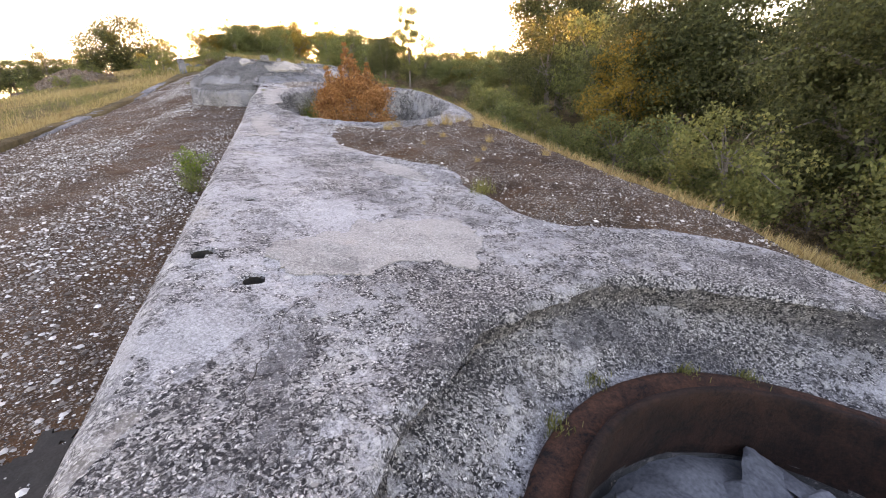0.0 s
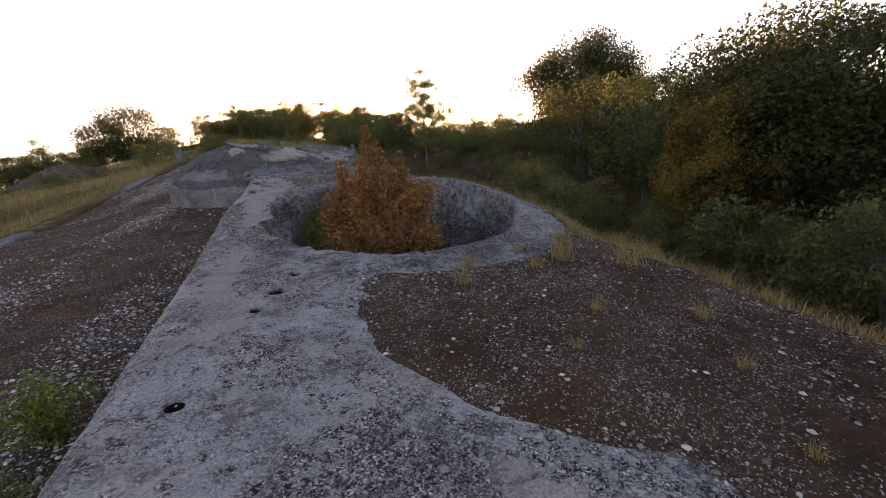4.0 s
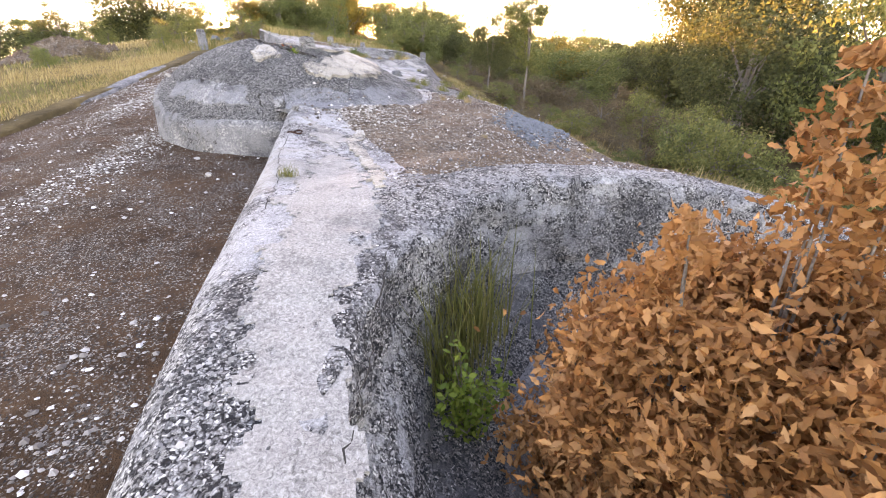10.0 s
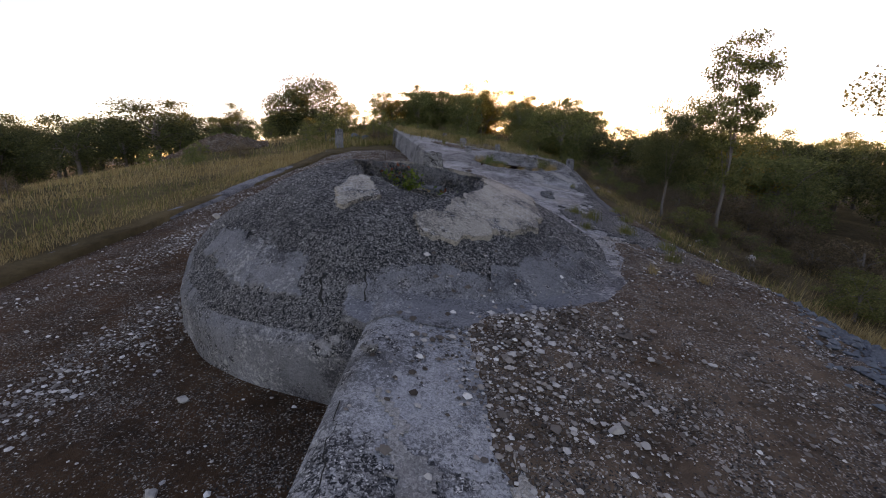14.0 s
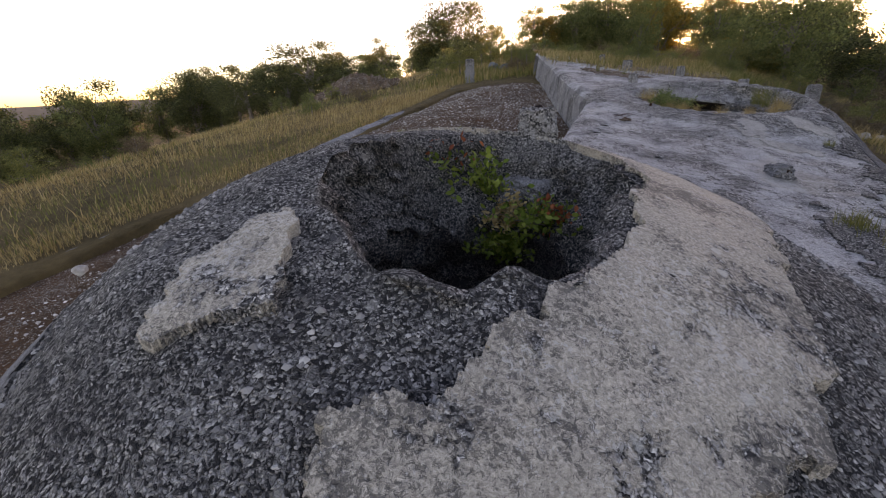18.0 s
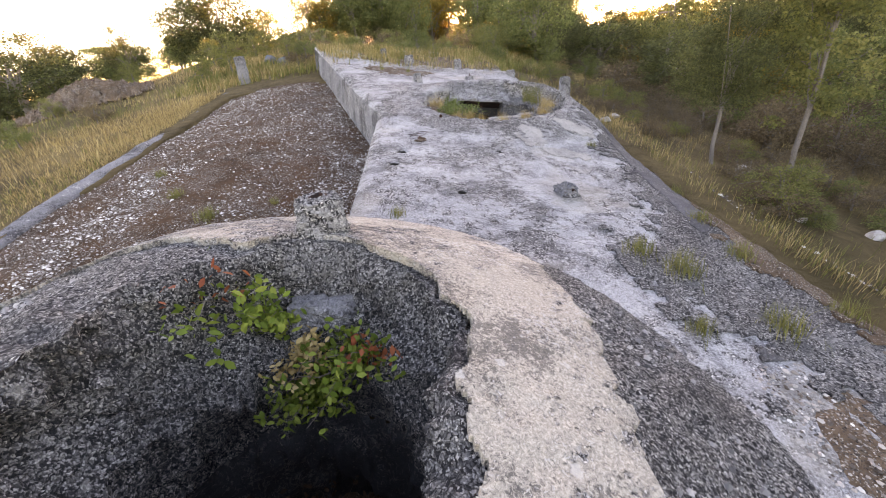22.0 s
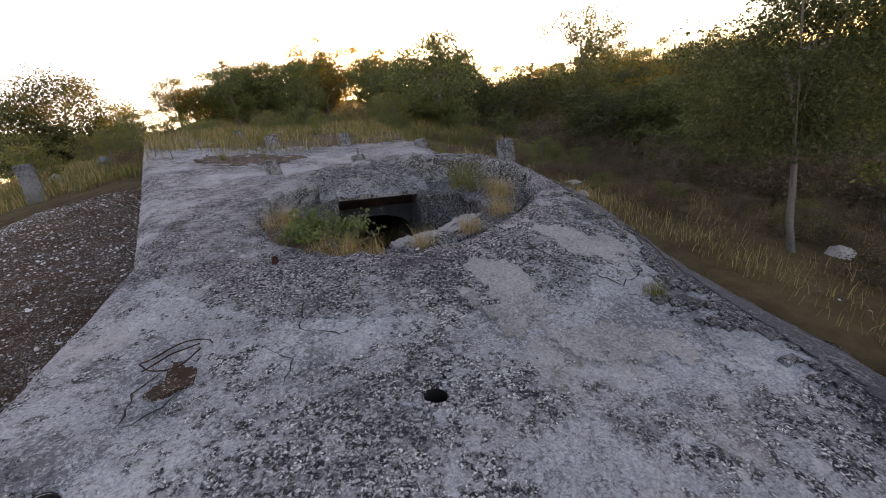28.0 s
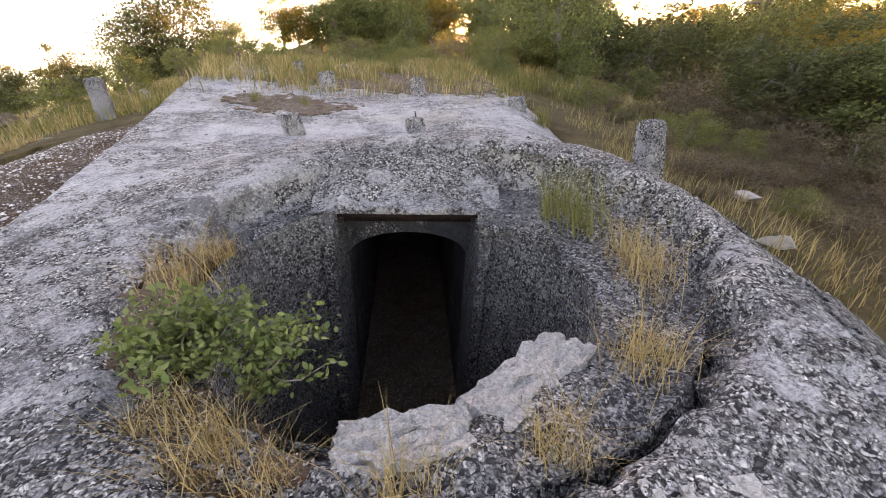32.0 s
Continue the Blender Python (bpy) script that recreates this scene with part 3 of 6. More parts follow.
def lining(name, lip, levels, material, parent, label="", rough=0.03, cut=None, seed=0):
    """A pit wall that starts at the lip's own outline and goes in and down through levels of (cx, cy, r, z)."""
    n = len(lip)
    ang = np.linspace(0, 2 * math.pi, n, endpoint=False)
    x, y = np.cos(ang), np.sin(ang)
    wob, wob2 = Waves(60 + seed, 12, 0.5), Waves(80 + seed, 16, 0.13)
    keys = [lip] + [lv if isinstance(lv, np.ndarray) else np.stack([lv[0] + x * lv[2], lv[1] + y * lv[2], lv[3] + 0 * x], -1) for lv in levels]
    rows = []
    for i, (a, b) in enumerate(zip(keys, keys[1:])):
        k = max(2, int(np.abs(b - a).max() / 0.06))
        for j in range(k):
            p = a + (b - a) * j / k
            if i or j:
                d = rough * (1.3 * wob(p[:, 0] + 2 * p[:, 2], p[:, 1]) + wob2(p[:, 0] + 3 * p[:, 2], p[:, 1] - 2 * p[:, 2]))
                p = p + np.stack([x * d, y * d, 0.6 * rough * wob2(p[:, 0], p[:, 1] + 3)], -1)
            rows.append(p)
    rows.append(keys[-1])
    V = np.stack(rows, 1)
    faces = grid_faces(n, len(rows), True)
    if cut:
        mid = V.reshape(-1, 3)[faces].mean(1)
        faces = faces[[not cut(*p) for p in mid]]
    return part(name, fast_mesh(name, V.reshape(-1, 3), faces, material, True), parent, label)


def disc(name, c, r, z, material, parent, label="", bumpy=0.1):
    n, m = 60, 14
    ang = np.linspace(0, 2 * math.pi, n, endpoint=False)
    V = np.stack([np.stack([c[0] + np.cos(ang) * r * k / m, c[1] + np.sin(ang) * r * k / m, z + bumpy * W_MID(np.cos(ang) * r * k / m, np.sin(ang) * r * k / m)], -1) for k in range(m + 1)], 1)
    return part(name, fast_mesh(name, V.reshape(-1, 3), grid_faces(n, m + 1, True)[:, ::-1], material, True), parent, label)


def block_mesh(a, b):
    """Corners and faces of a box from corner a to corner b."""
    V = [(x, y, z) for x in (a[0], b[0]) for y in (a[1], b[1]) for z in (a[2], b[2])]
    return V, [(0, 1, 3, 2), (4, 6, 7, 5), (0, 4, 5, 1), (2, 3, 7, 6), (0, 2, 6, 4), (1, 5, 7, 3)]


def pit_one():
    c = PIT1
    pit = tagged(new("gun_pit"), "concrete gun pit with rusty steel ring and rubble", "gun pit", group="gun pits")
    lip = collar("collar", c, 2.2, 3.3, roof_height, M["rim"], pit, "pebbly rounded concrete collar", 0.03, 1)
    # The step's shade is put into this darker concrete, beside its staining.
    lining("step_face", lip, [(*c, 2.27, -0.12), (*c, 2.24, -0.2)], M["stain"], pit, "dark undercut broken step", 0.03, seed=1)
    rings("wall", [(*c, 2.28, -0.15), (*c, 2.16, -0.19), (*c, 1.92, -0.27), (*c, 1.78, -0.34), (*c, 1.6, -0.38), (*c, 1.45, -0.4)], M["rim"], pit, "broken sloping concrete wall", n=220, rough=0.035, seed=1)
    rings("steel_ring", [(*c, 1.68, -0.4), (*c, 1.66, -0.33), (*c, 1.6, -0.32), (*c, 1.5, -0.335), (*c, 1.42, -0.34)], M["rust"], pit, "flat rusty steel ring", rough=0.008, seed=2)
    rings("flange", [(*c, 1.475, -0.35), (*c, 1.47, -0.27), (*c, 1.455, -0.255), (*c, 1.425, -0.255), (*c, 1.41, -0.27), (*c, 1.4, -0.8)], M["scale"], pit, "dark raised inner flange", rough=0.005, seed=4)
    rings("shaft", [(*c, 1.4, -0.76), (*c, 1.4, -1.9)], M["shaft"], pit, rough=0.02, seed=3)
    disc("floor", c, 1.42, -0.94, M["slate"], pit, "rubble floor", 0.12)
    return pit


def pit_two():
    c = PIT2
    pit = tagged(new("gun_pit"), "wide concrete gun pit with a dead oak bush inside", "gun pit", group="gun pits")
    ang = np.linspace(0, 2 * math.pi, 220, endpoint=False)
    lip = collar("collar", c, 2.1 + 0.36 * np.clip(np.cos(ang - radians(222)), 0, 1) ** 1.5, 3.0, roof_height, M["rim"], pit, "pebbly worn concrete rim", 0.05, 4)
    steep = lip + np.stack([-0.07 * np.cos(ang), -0.07 * np.sin(ang), -0.3 + 0 * ang], -1)
    lining("wall", lip, [steep, (*c, 1.98, -0.45)], M["rim"], pit, "conical pebbly concrete wall", 0.03, seed=5)
    cs = (c[0] + 0.22, c[1] - 0.2)
    rings("lower_wall", [(*c, 2.0, -0.42), (c[0] + 0.05, c[1] - 0.05, 1.86, -0.66), (*cs, 1.52, -0.8), (*cs, 1.46, -0.86)], M["stain"], pit, "darker lower wall", n=220, rough=0.035, seed=5)
    rings("shaft", [(*cs, 1.5, -0.8), (*cs, 1.45, -0.9), (*cs, 1.42, -4.9)], M["shaft"], pit, "shaft wall, coloured dark for its shade", rough=0.03, seed=5)
    right = lambda x, y, z: x > c[0] - 0.55 + 0.1 * math.sin(y * 9)
    rings("inner_ring", [(*cs, 1.62, -0.76), (*cs, 1.48, -0.78), (*cs, 1.36, -0.86), (*cs, 1.24, -1.02), (*cs, 1.2, -1.1), (*cs, 1.3, -2.6)], M["face"], pit, "smooth concrete ledge round the shaft", rough=0.012, cut=right, seed=6)
    disc("floor", c, 1.75, -4.6, M["soil"], pit, "dark earth floor", 0.1)
    return pit


def rim_radius(ang):
    """How far the dome's ragged mouth reaches from the shaft's middle."""
    return 1.0 / np.hypot(np.cos(ang) / 0.92, np.sin(ang) / 1.28) + 0.07 * W_MID(np.cos(ang) * 1.4, np.sin(ang) * 1.4) + 0.05 * W_FINE(np.cos(ang), np.sin(ang))


def pit_three():
    c, dc = PIT3, DC
    dome = tagged(new("observation_dome"), "low broken concrete dome round a deep open shaft", "dome")
    # the dome's own outline: a round block that stands out over the apron
    n, m = 260, 46
    ang = np.linspace(0, 2 * math.pi, n, endpoint=False)
    rows = []
    for k in range(m + 1):
        t = k / m
        r_in = rim_radius(ang)
        xi, yi = c[0] + r_in * np.cos(ang), c[1] + r_in * np.sin(ang)
        ro = 3.05 - 0.33 * np.clip(-np.cos(ang + 0.2), 0, 1) ** 2 + 0.05 * W_MID(np.cos(ang) * 3, np.sin(ang) * 3)
        xo, yo = dc[0] + ro * np.cos(ang), dc[1] + ro * np.sin(ang)
        x, y = xi + (xo - xi) * t, yi + (yo - yi) * t
        z = dome_height(x, y) + 0.018 * W_FINE(x, y) * (1 - t) + 0.012 * W_TINY(x, y) + 0.02 * W_MID(x, y)
        rows.append(np.stack([x, y, z], -1))
    for dr, dz in ((0.03, -0.05), (0.045, -0.12), (0.03, -0.5), (0.02, -1.6)):
        p = rows[m].copy()
        p[:, 0] += dr * np.cos(ang)
        p[:, 1] += dr * np.sin(ang)
        p[:, 2] += dz + 0.01 * W_FINE(ang * 3, ang)
        rows.append(p)
    V = np.stack(rows, 1)
    faces = grid_faces(n, len(rows), True)[:, ::-1]
    face_row = np.tile(np.arange(len(rows) - 1), n)
    part("crown", fast_mesh("crown", V.reshape(-1, 3), faces[face_row < m - 1], M["dome"], True), dome, "dark pebbly broken concrete")
    part("side", fast_mesh("side", V.reshape(-1, 3), faces[face_row >= m - 1], M["face"], True), dome, "smooth grey concrete side")
    top = V[:, 0]
    # a funnel leads down to the shaft's own edge; on two sides they are one
    hx, hy = 0.97 + 0.76 * np.cos(ang), 19.3 + 0.95 * np.sin(ang)
    edge = np.stack([hx, hy, 0.22 + 0.18 * np.cos(ang) - 0.2 * np.sin(ang) + 0.05 * W_FINE(hx, hy)], -1)
    low, deep = edge.copy(), edge.copy()
    low[:, 2] -= 0.7
    deep[:, :2] = low[:, :2] = np.stack([0.97 + 0.84 * np.cos(ang), 19.3 + 1.03 * np.sin(ang)], -1)
    deep[:, 2] = -3.4
    bulge = (top + edge) / 2 + np.stack([0.05 * np.cos(ang), 0.05 * np.sin(ang), -0.07 - 0 * ang], -1)

    def wall(keys, k):
        dense = []
        for i, (a, b) in enumerate(zip(keys, keys[1:])):
            for q in range(k):
                p = a + (b - a) * q / k
                if (i or q) or keys[0] is not top:
                    p = p + (0.05 * W_FINE(p[:, 0] * 1.5 + p[:, 2] * 3, p[:, 1] * 1.5 + p[:, 2] * 2) + 0.09 * W_MID(p[:, 0] * 1.3 + p[:, 2] * 2, p[:, 1] - p[:, 2]) + 0.03 * W_TINY(p[:, 0] + p[:, 2], p[:, 1] + p[:, 2]))[:, None] * np.stack([np.cos(ang), np.sin(ang), 0.5 + 0 * ang], -1)
                dense.append(p)
        dense.append(keys[-1])
        return np.stack(dense, 1), grid_faces(n, len(dense), True)

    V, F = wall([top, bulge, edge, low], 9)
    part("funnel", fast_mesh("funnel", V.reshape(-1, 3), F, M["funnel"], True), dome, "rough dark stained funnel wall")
    # Below the funnel the shaft's darkness is put into the wall colour.
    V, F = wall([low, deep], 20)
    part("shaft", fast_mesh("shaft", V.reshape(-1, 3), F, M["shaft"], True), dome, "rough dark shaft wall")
    disc("floor", c, 1.3, -2.1, M["soil"], dome, "dark earth floor", 0.15)
    return dome


def pit_four():
    c, w = PIT4, (3.6, 27.35)
    x0, x1, yd = 3.07, 4.13, 28.34          # the doorway's jambs and face
    pit = tagged(new("gun_pit"), "concrete gun pit with overgrown ledge and dark doorway", "gun pit", group="gun pits")
    lip = collar("collar", c, 1.52, 2.5, roof_height, M["rim"], pit, "pebbly concrete rim", 0.05, 7)
    ang = np.linspace(0, 2 * math.pi, len(lip), endpoint=False)
    x, y = np.cos(ang), np.sin(ang)
    door = lambda px, py, pz: py > w[1] and x0 < px < x1 and pz < 0.03
    under_lip = lip + np.stack([-0.05 * x, -0.05 * y, -0.19 - 0.04 * np.clip(y, 0, 1)], -1)
    ledge_top = 0.03 + 0.115 * np.cos(ang + radians(30)) - 0.04 * np.clip(y, 0, 1)
    outer = np.stack([c[0] + 1.4 * x, c[1] + 1.42 * y, ledge_top + 0.04], -1)
    inner = np.stack([w[0] + 1.02 * x, w[1] + 1.0 * y, ledge_top], -1)
    lining("lip_face", lip, [under_lip, outer], M["rim"], pit, "broken pebbly inner face of the rim", 0.04, seed=8)
    lining("ledge", outer, [inner, inner - (0, 0, 0.08)], M["stain"], pit, "broken earth stained ledge", 0.045, door, 8)
    rings("shaft", [(*w, 1.03, 0.06), (*w, 1.01, -0.2), (*w, 1.0, -2.6)], M["stain"], pit, "darker grey concrete shaft", rough=0.01, cut=door, seed=9)
    disc("floor", w, 1.1, -2.4, M["soil"], pit, "dark earth floor", 0.12)
    # passage behind the doorway, with a vaulted ceiling
    mid, half = (x0 + x1) / 2, (x1 - x0) / 2
    arch = [(x0, -2.6), (x0, -0.62)] + [(mid - half * math.cos(a), -0.62 + 0.24 * math.sin(a)) for a in np.linspace(0.2, 2.94, 13)] + [(x1, -0.62), (x1, -2.6)]
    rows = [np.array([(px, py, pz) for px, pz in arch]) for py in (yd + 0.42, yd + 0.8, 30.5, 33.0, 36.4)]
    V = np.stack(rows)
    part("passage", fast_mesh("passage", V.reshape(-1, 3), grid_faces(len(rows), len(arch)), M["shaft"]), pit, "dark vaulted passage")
    # Near-black end sheet: the passage's darkness is put into its colour.
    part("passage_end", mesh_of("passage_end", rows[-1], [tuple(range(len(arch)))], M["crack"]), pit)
    for px in (x0, x1):
        v, f = block_mesh((px - 0.08 if px < mid else px, yd - 0.22, -2.6), (px if px < mid else px + 0.08, yd + 0.44, -0.01))
        part("jamb", mesh_of("jamb", v, f, M["stain"]), pit, "darker concrete jamb")
    # broken concrete that slopes from the rim down to the lintel
    xs, ts = np.linspace(x0 - 0.2, x1 + 0.2, 26), np.linspace(0, 1, 18)
    X, T = np.meshgrid(xs, ts, indexing="ij")
    Y = yd - 0.04 + T * 0.72
    Z = 0.045 + 0.24 * T ** 1.3 + 0.03 * W_FINE(X, Y) + 0.014 * W_TINY(X, Y) - 0.2 * np.clip(np.abs(X - mid) - half, 0, 1)
    V = np.concatenate([np.stack([X, Y + 0.03 * W_FINE(X * 2, X) * (1 - T), Z], -1).reshape(-1, 3), np.stack([X, Y + 0.01, 0 * Z + 0.0], -1).reshape(-1, 3)])
    k = 26 * 18
    front = [(i * 18, (i + 1) * 18, (i + 1) * 18 + k, i * 18 + k) for i in range(25)]
    sides = [(b + i, b + i + 1, b + i + 1 + k, b + i + k) for b in (0, 25 * 18) for i in range(17)]
    part("door_head", fast_mesh("door_head", V, np.concatenate([grid_faces(26, 18)[:, ::-1], np.array(front + sides)]), M["rim"]), pit, "broken pebbly concrete over the doorway")
    # Lintel and beam: rust darkened so the recess's shade sits in the colour.
    for name, a, b, lab in (("lintel", (x0 - 0.03, yd - 0.02, -0.03), (x1 + 0.03, yd + 0.4, 0.0), "rusty steel lintel plate"), ("lintel_beam", (x0, yd + 0.26, -0.2), (x1, yd + 0.4, -0.032), "dark rusty beam over the doorway")):
        v, f = block_mesh(a, b)
        part(name, mesh_of(name, v, f, M["scale"]), pit, lab)
    crest = arch[1:-1]
    V = [(px, yd + 0.42, pz) for px, pz in crest] + [(px, yd + 0.42, 0.0) for px, pz in crest]
    k = len(crest)
    part("vault_face", mesh_of("vault_face", V, [(i, i + 1, i + 1 + k, i + k) for i in range(k - 1)], M["shaft"]), pit, "plastered arch, coloured dark for the shade inside")
    v = [(x0, yd - 0.3, -2.38), (x1, yd - 0.3, -2.38), (x1, 36.3, -2.38), (x0, 36.3, -2.38)]
    part("passage_floor", mesh_of("passage_floor", v, [(0, 1, 2, 3)], M["soil"]), pit)
    return pit


def inside(px, py, outline):
    """Which of the points lie inside the outline."""
    o = np.asarray(outline, float)
    res = np.zeros(px.shape, bool)
    for (x1, y1), (x2, y2) in zip(o, np.roll(o, -1, 0)):
        res ^= ((y1 > py) != (y2 > py)) & (px < (x2 - x1) * (py - y1) / (y2 - y1 + 1e-12) + x1)
    return res


def plate(name, outline, height, lift, material, parent=None, label="", step=0.024, ragged=0.05, bumpy=0.006, thick=0.07, clip=None):
    """A layer of concrete skin that follows the surface below, with a broken edge."""
    o = np.asarray(outline, float)
    xs, ys = np.arange(o[:, 0].min() - 0.1, o[:, 0].max() + 0.1, step), np.arange(o[:, 1].min() - 0.1, o[:, 1].max() + 0.1, step)
    X, Y = np.meshgrid(xs, ys, indexing="ij")
    faces = grid_faces(len(xs), len(ys))
    cx, cy = X.reshape(-1)[faces].mean(1), Y.reshape(-1)[faces].mean(1)
    keep = inside(cx + ragged * W_FINE(cx, cy) + ragged * W_MID(cx, cy) + 0.4 * ragged * W_TINY(cx, cy), cy + ragged * W_FINE(cy + 5, cx) + 0.4 * ragged * W_TINY(cy, cx), o)
    if clip is not None:
        keep &= clip(cx, cy)
    faces = faces[keep]
    Z = height(X, Y) + lift + bumpy * W_FINE(X, Y) + 0.5 * bumpy * W_TINY(X, Y)
    jx, jy = X + step * 0.3 * W_TINY(X, Y + 3), Y + step * 0.3 * W_TINY(X + 9, Y)
    top = np.stack([jx, jy, Z], -1).reshape(-1, 3)
    e = np.concatenate([faces[:, [0, 1]], faces[:, [1, 2]], faces[:, [2, 3]], faces[:, [3, 0]]])
    have = set(map(tuple, e.tolist()))
    rim = np.array([(a, b) for a, b in have if (b, a) not in have])
    low = top - (0, 0, thick)
    n = len(top)
    side = np.stack([rim[:, 1], rim[:, 0], rim[:, 0] + n, rim[:, 1] + n], -1)
    me = fast_mesh(name, np.concatenate([top, low]), np.concatenate([faces, side]), material, False)
    ob = new(name, me)
    if parent:
        under(ob, parent, label)
    return ob


def line_along(name, points, height, width, material, parent=None, label="", lift=0.004, seed=0):
    """A narrow crack or seam along a line on a surface."""
    r = np.random.RandomState(seed)
    pts = []
    for (x1, y1), (x2, y2) in zip(points, points[1:]):
        k = max(2, int(math.hypot(x2 - x1, y2 - y1) / 0.05))
        for i in range(k):
            pts.append((x1 + (x2 - x1) * i / k, y1 + (y2 - y1) * i / k))
    pts = np.array(pts + [points[-1]])
    pts[1:-1] += r.normal(size=pts[1:-1].shape) * 0.011
    d = np.gradient(pts, axis=0)
    d = np.stack([-d[:, 1], d[:, 0]], -1) / (np.linalg.norm(d, axis=1, keepdims=True) + 1e-9)
    w = (width * r.uniform(0.25, 1.0, len(pts)))[:, None]
    w[0] = w[-1] = 0.001
    L, R = pts - d * w / 2, pts + d * w / 2
    V = np.stack([np.column_stack([q, height(q[:, 0], q[:, 1]) + lift]) for q in (L, R)])
    ob = new(name, fast_mesh(name, V.reshape(-1, 3), grid_faces(2, len(pts)), material))
    if parent:
        under(ob, parent, label)
    return ob


def build_sockets():
    for i, (x, y, hr) in enumerate(SOCKETS):
        z = float(roof_height(np.array(x), np.array(y)))
        ob = tagged(new("anchor_hole"), "round rusty anchor hole sunk into the concrete roof", "anchor hole", group="anchor holes in the roof")
        rings("hole_rim", [(x, y, hr + 0.09, z - 0.012), (x, y, hr + 0.06, z + 0.003), (x, y, hr + 0.02, z + 0.003), (x, y, hr, z - 0.02)], M["roof"], ob, n=32, rough=0.012, seed=i)
        # Shade down the hole is put into the wall's near-black colour.
        rings("hole_wall", [(x, y, hr * 1.02, z - 0.012), (x, y, hr * 0.98, z - 0.2), (x, y, 0.002, z - 0.205)], M["crack"], ob, "wall and bottom, coloured dark for the hole's shade", n=24, rough=0.004, seed=i)


pit_one()
pit_two()
pit_three()
pit_four()
build_sockets()


# ---- broken skin, cracks and seams ----
DOME = bpy.data.objects["observation_dome"]
plate("skin_plate", [(0.95, 17.61), (1.03, 17.35), (1.3, 17.33), (1.6, 17.45), (2.1, 17.88), (2.35, 18.18), (2.5, 18.73), (2.62, 19.43), (2.66, 20.23), (2.75, 21.03), (2.3, 21.73), (1.5, 22.2),
                     (0.6, 22.22), (-0.3, 21.9), (-1.0, 21.4), (-1.45, 20.7), (-1.25, 20.5), (-0.7, 20.95), (-0.1, 21.0), (0.7, 20.6), (1.3, 20.2), (1.5, 19.4), (1.5, 18.8), (1.42, 18.23), (1.2, 17.78)],
      dome_height, 0.055, M["skin"], DOME, "pale tan concrete skin", step=0.016, clip=lambda x, y: radius(x, y, PIT3) > rim_radius(np.arctan2(y - PIT3[1], x - PIT3[0])) + 0.07)
plate("skin_plate", [(0.13, 18.4), (0.06, 18.05), (0.1, 17.78), (0.2, 17.62), (0.36, 17.7), (0.47, 17.92), (0.44, 18.06), (0.33, 18.22)], dome_height, 0.06, M["skin"], DOME, "pale broken slab of concrete skin", step=0.014)
plate("front_skin", [(0.5, 16.33), (0.5, 16.78), (0.9, 16.93), (1.3, 17.03), (1.7, 17.05), (2.1, 17.28), (2.7, 18.03), (3.3, 18.23), (3.55, 17.73), (2.9, 16.83), (2.0, 16.33), (1.2, 16.23)], lambda x, y: np.maximum(dome_height(x, y), roof_height(x, y)), 0.02, M["face"], DOME, "smooth grey concrete facing")
plate("front_skin", [(-1.35, 18.13), (-0.75, 17.58), (-0.35, 17.18), (0.02, 17.08), (0.08, 16.68), (-0.25, 16.78), (-0.9, 17.23), (-1.4, 17.83)], dome_height, 0.018, M["face"], DOME, "smooth grey concrete facing")
line_along("crack", [(0.3, 16.58), (0.2, 16.83), (0.3, 17.13)], dome_height, 0.035, M["crack"], DOME, "dark crack", 0.008, 1)
line_along("crack", [(-0.75, 21.13), (-0.55, 21.38), (-0.3, 21.73), (0.05, 22.08)], dome_height, 0.035, M["crack"], DOME, "dark crack", 0.045, 2)
line_along("crack", [(0.6, 16.38), (0.66, 16.63), (0.6, 16.88)], dome_height, 0.02, M["crack"], DOME, "dark crack", 0.028, 3)
ROOF = bpy.data.objects["roof_slab"]
for i, (pts, w) in enumerate((
        ([(0.74, 11.6), (0.78, 12.6), (0.74, 13.4), (0.82, 14.4), (0.76, 15.3)], 0.02),
        ([(1.02, 8.7), (1.0, 9.1), (1.25, 9.9), (1.5, 10.9), (2.0, 11.9), (2.6, 12.5)], 0.022),
        ([(0.78, 8.0), (0.95, 8.6), (1.0, 8.75)], 0.018),
        ([(0.55, -0.6), (0.75, 0.1), (0.9, 0.4)], 0.012),
        ([(3.9, 25.3), (4.3, 25.5), (4.75, 25.35), (4.9, 25.15)], 0.016),
        ([(2.35, 25.2), (2.55, 25.0), (2.5, 24.8)], 0.02),
        ([(1.35, 22.4), (1.5, 22.9), (1.45, 23.3)], 0.015),
        ([(1.8, 24.78), (1.95, 24.82), (2.06, 25.05), (1.93, 25.2), (1.8, 25.0), (1.8, 24.78)], 0.03),
        ([(2.62, 25.55), (2.58, 25.25), (2.8, 25.12), (3.0, 25.18)], 0.025), ([(2.62, 25.55), (2.9, 25.6), (3.25, 25.5)], 0.02),
        ([(4.3, 25.75), (4.5, 25.3), (4.75, 25.05), (5.05, 25.2)], 0.03),
        ([(2.2, 22.35), (2.9, 22.1), (3.6, 21.6), (4.2, 21.2)], 0.02))):
    line_along("crack", pts, roof_height, w * 0.5, M["crack"], ROOF, "dark crack", 0.009, 10 + i)
plate("skin_patch", [(1.9, 15.6), (1.5, 14.3), (1.62, 13.0), (1.55, 11.9), (1.62, 11.9), (1.76, 13.0), (1.66, 14.25), (2.05, 15.55)], roof_height, 0.02, M["skin"], ROOF, "raised seam of concrete", 0.04, 0.03)


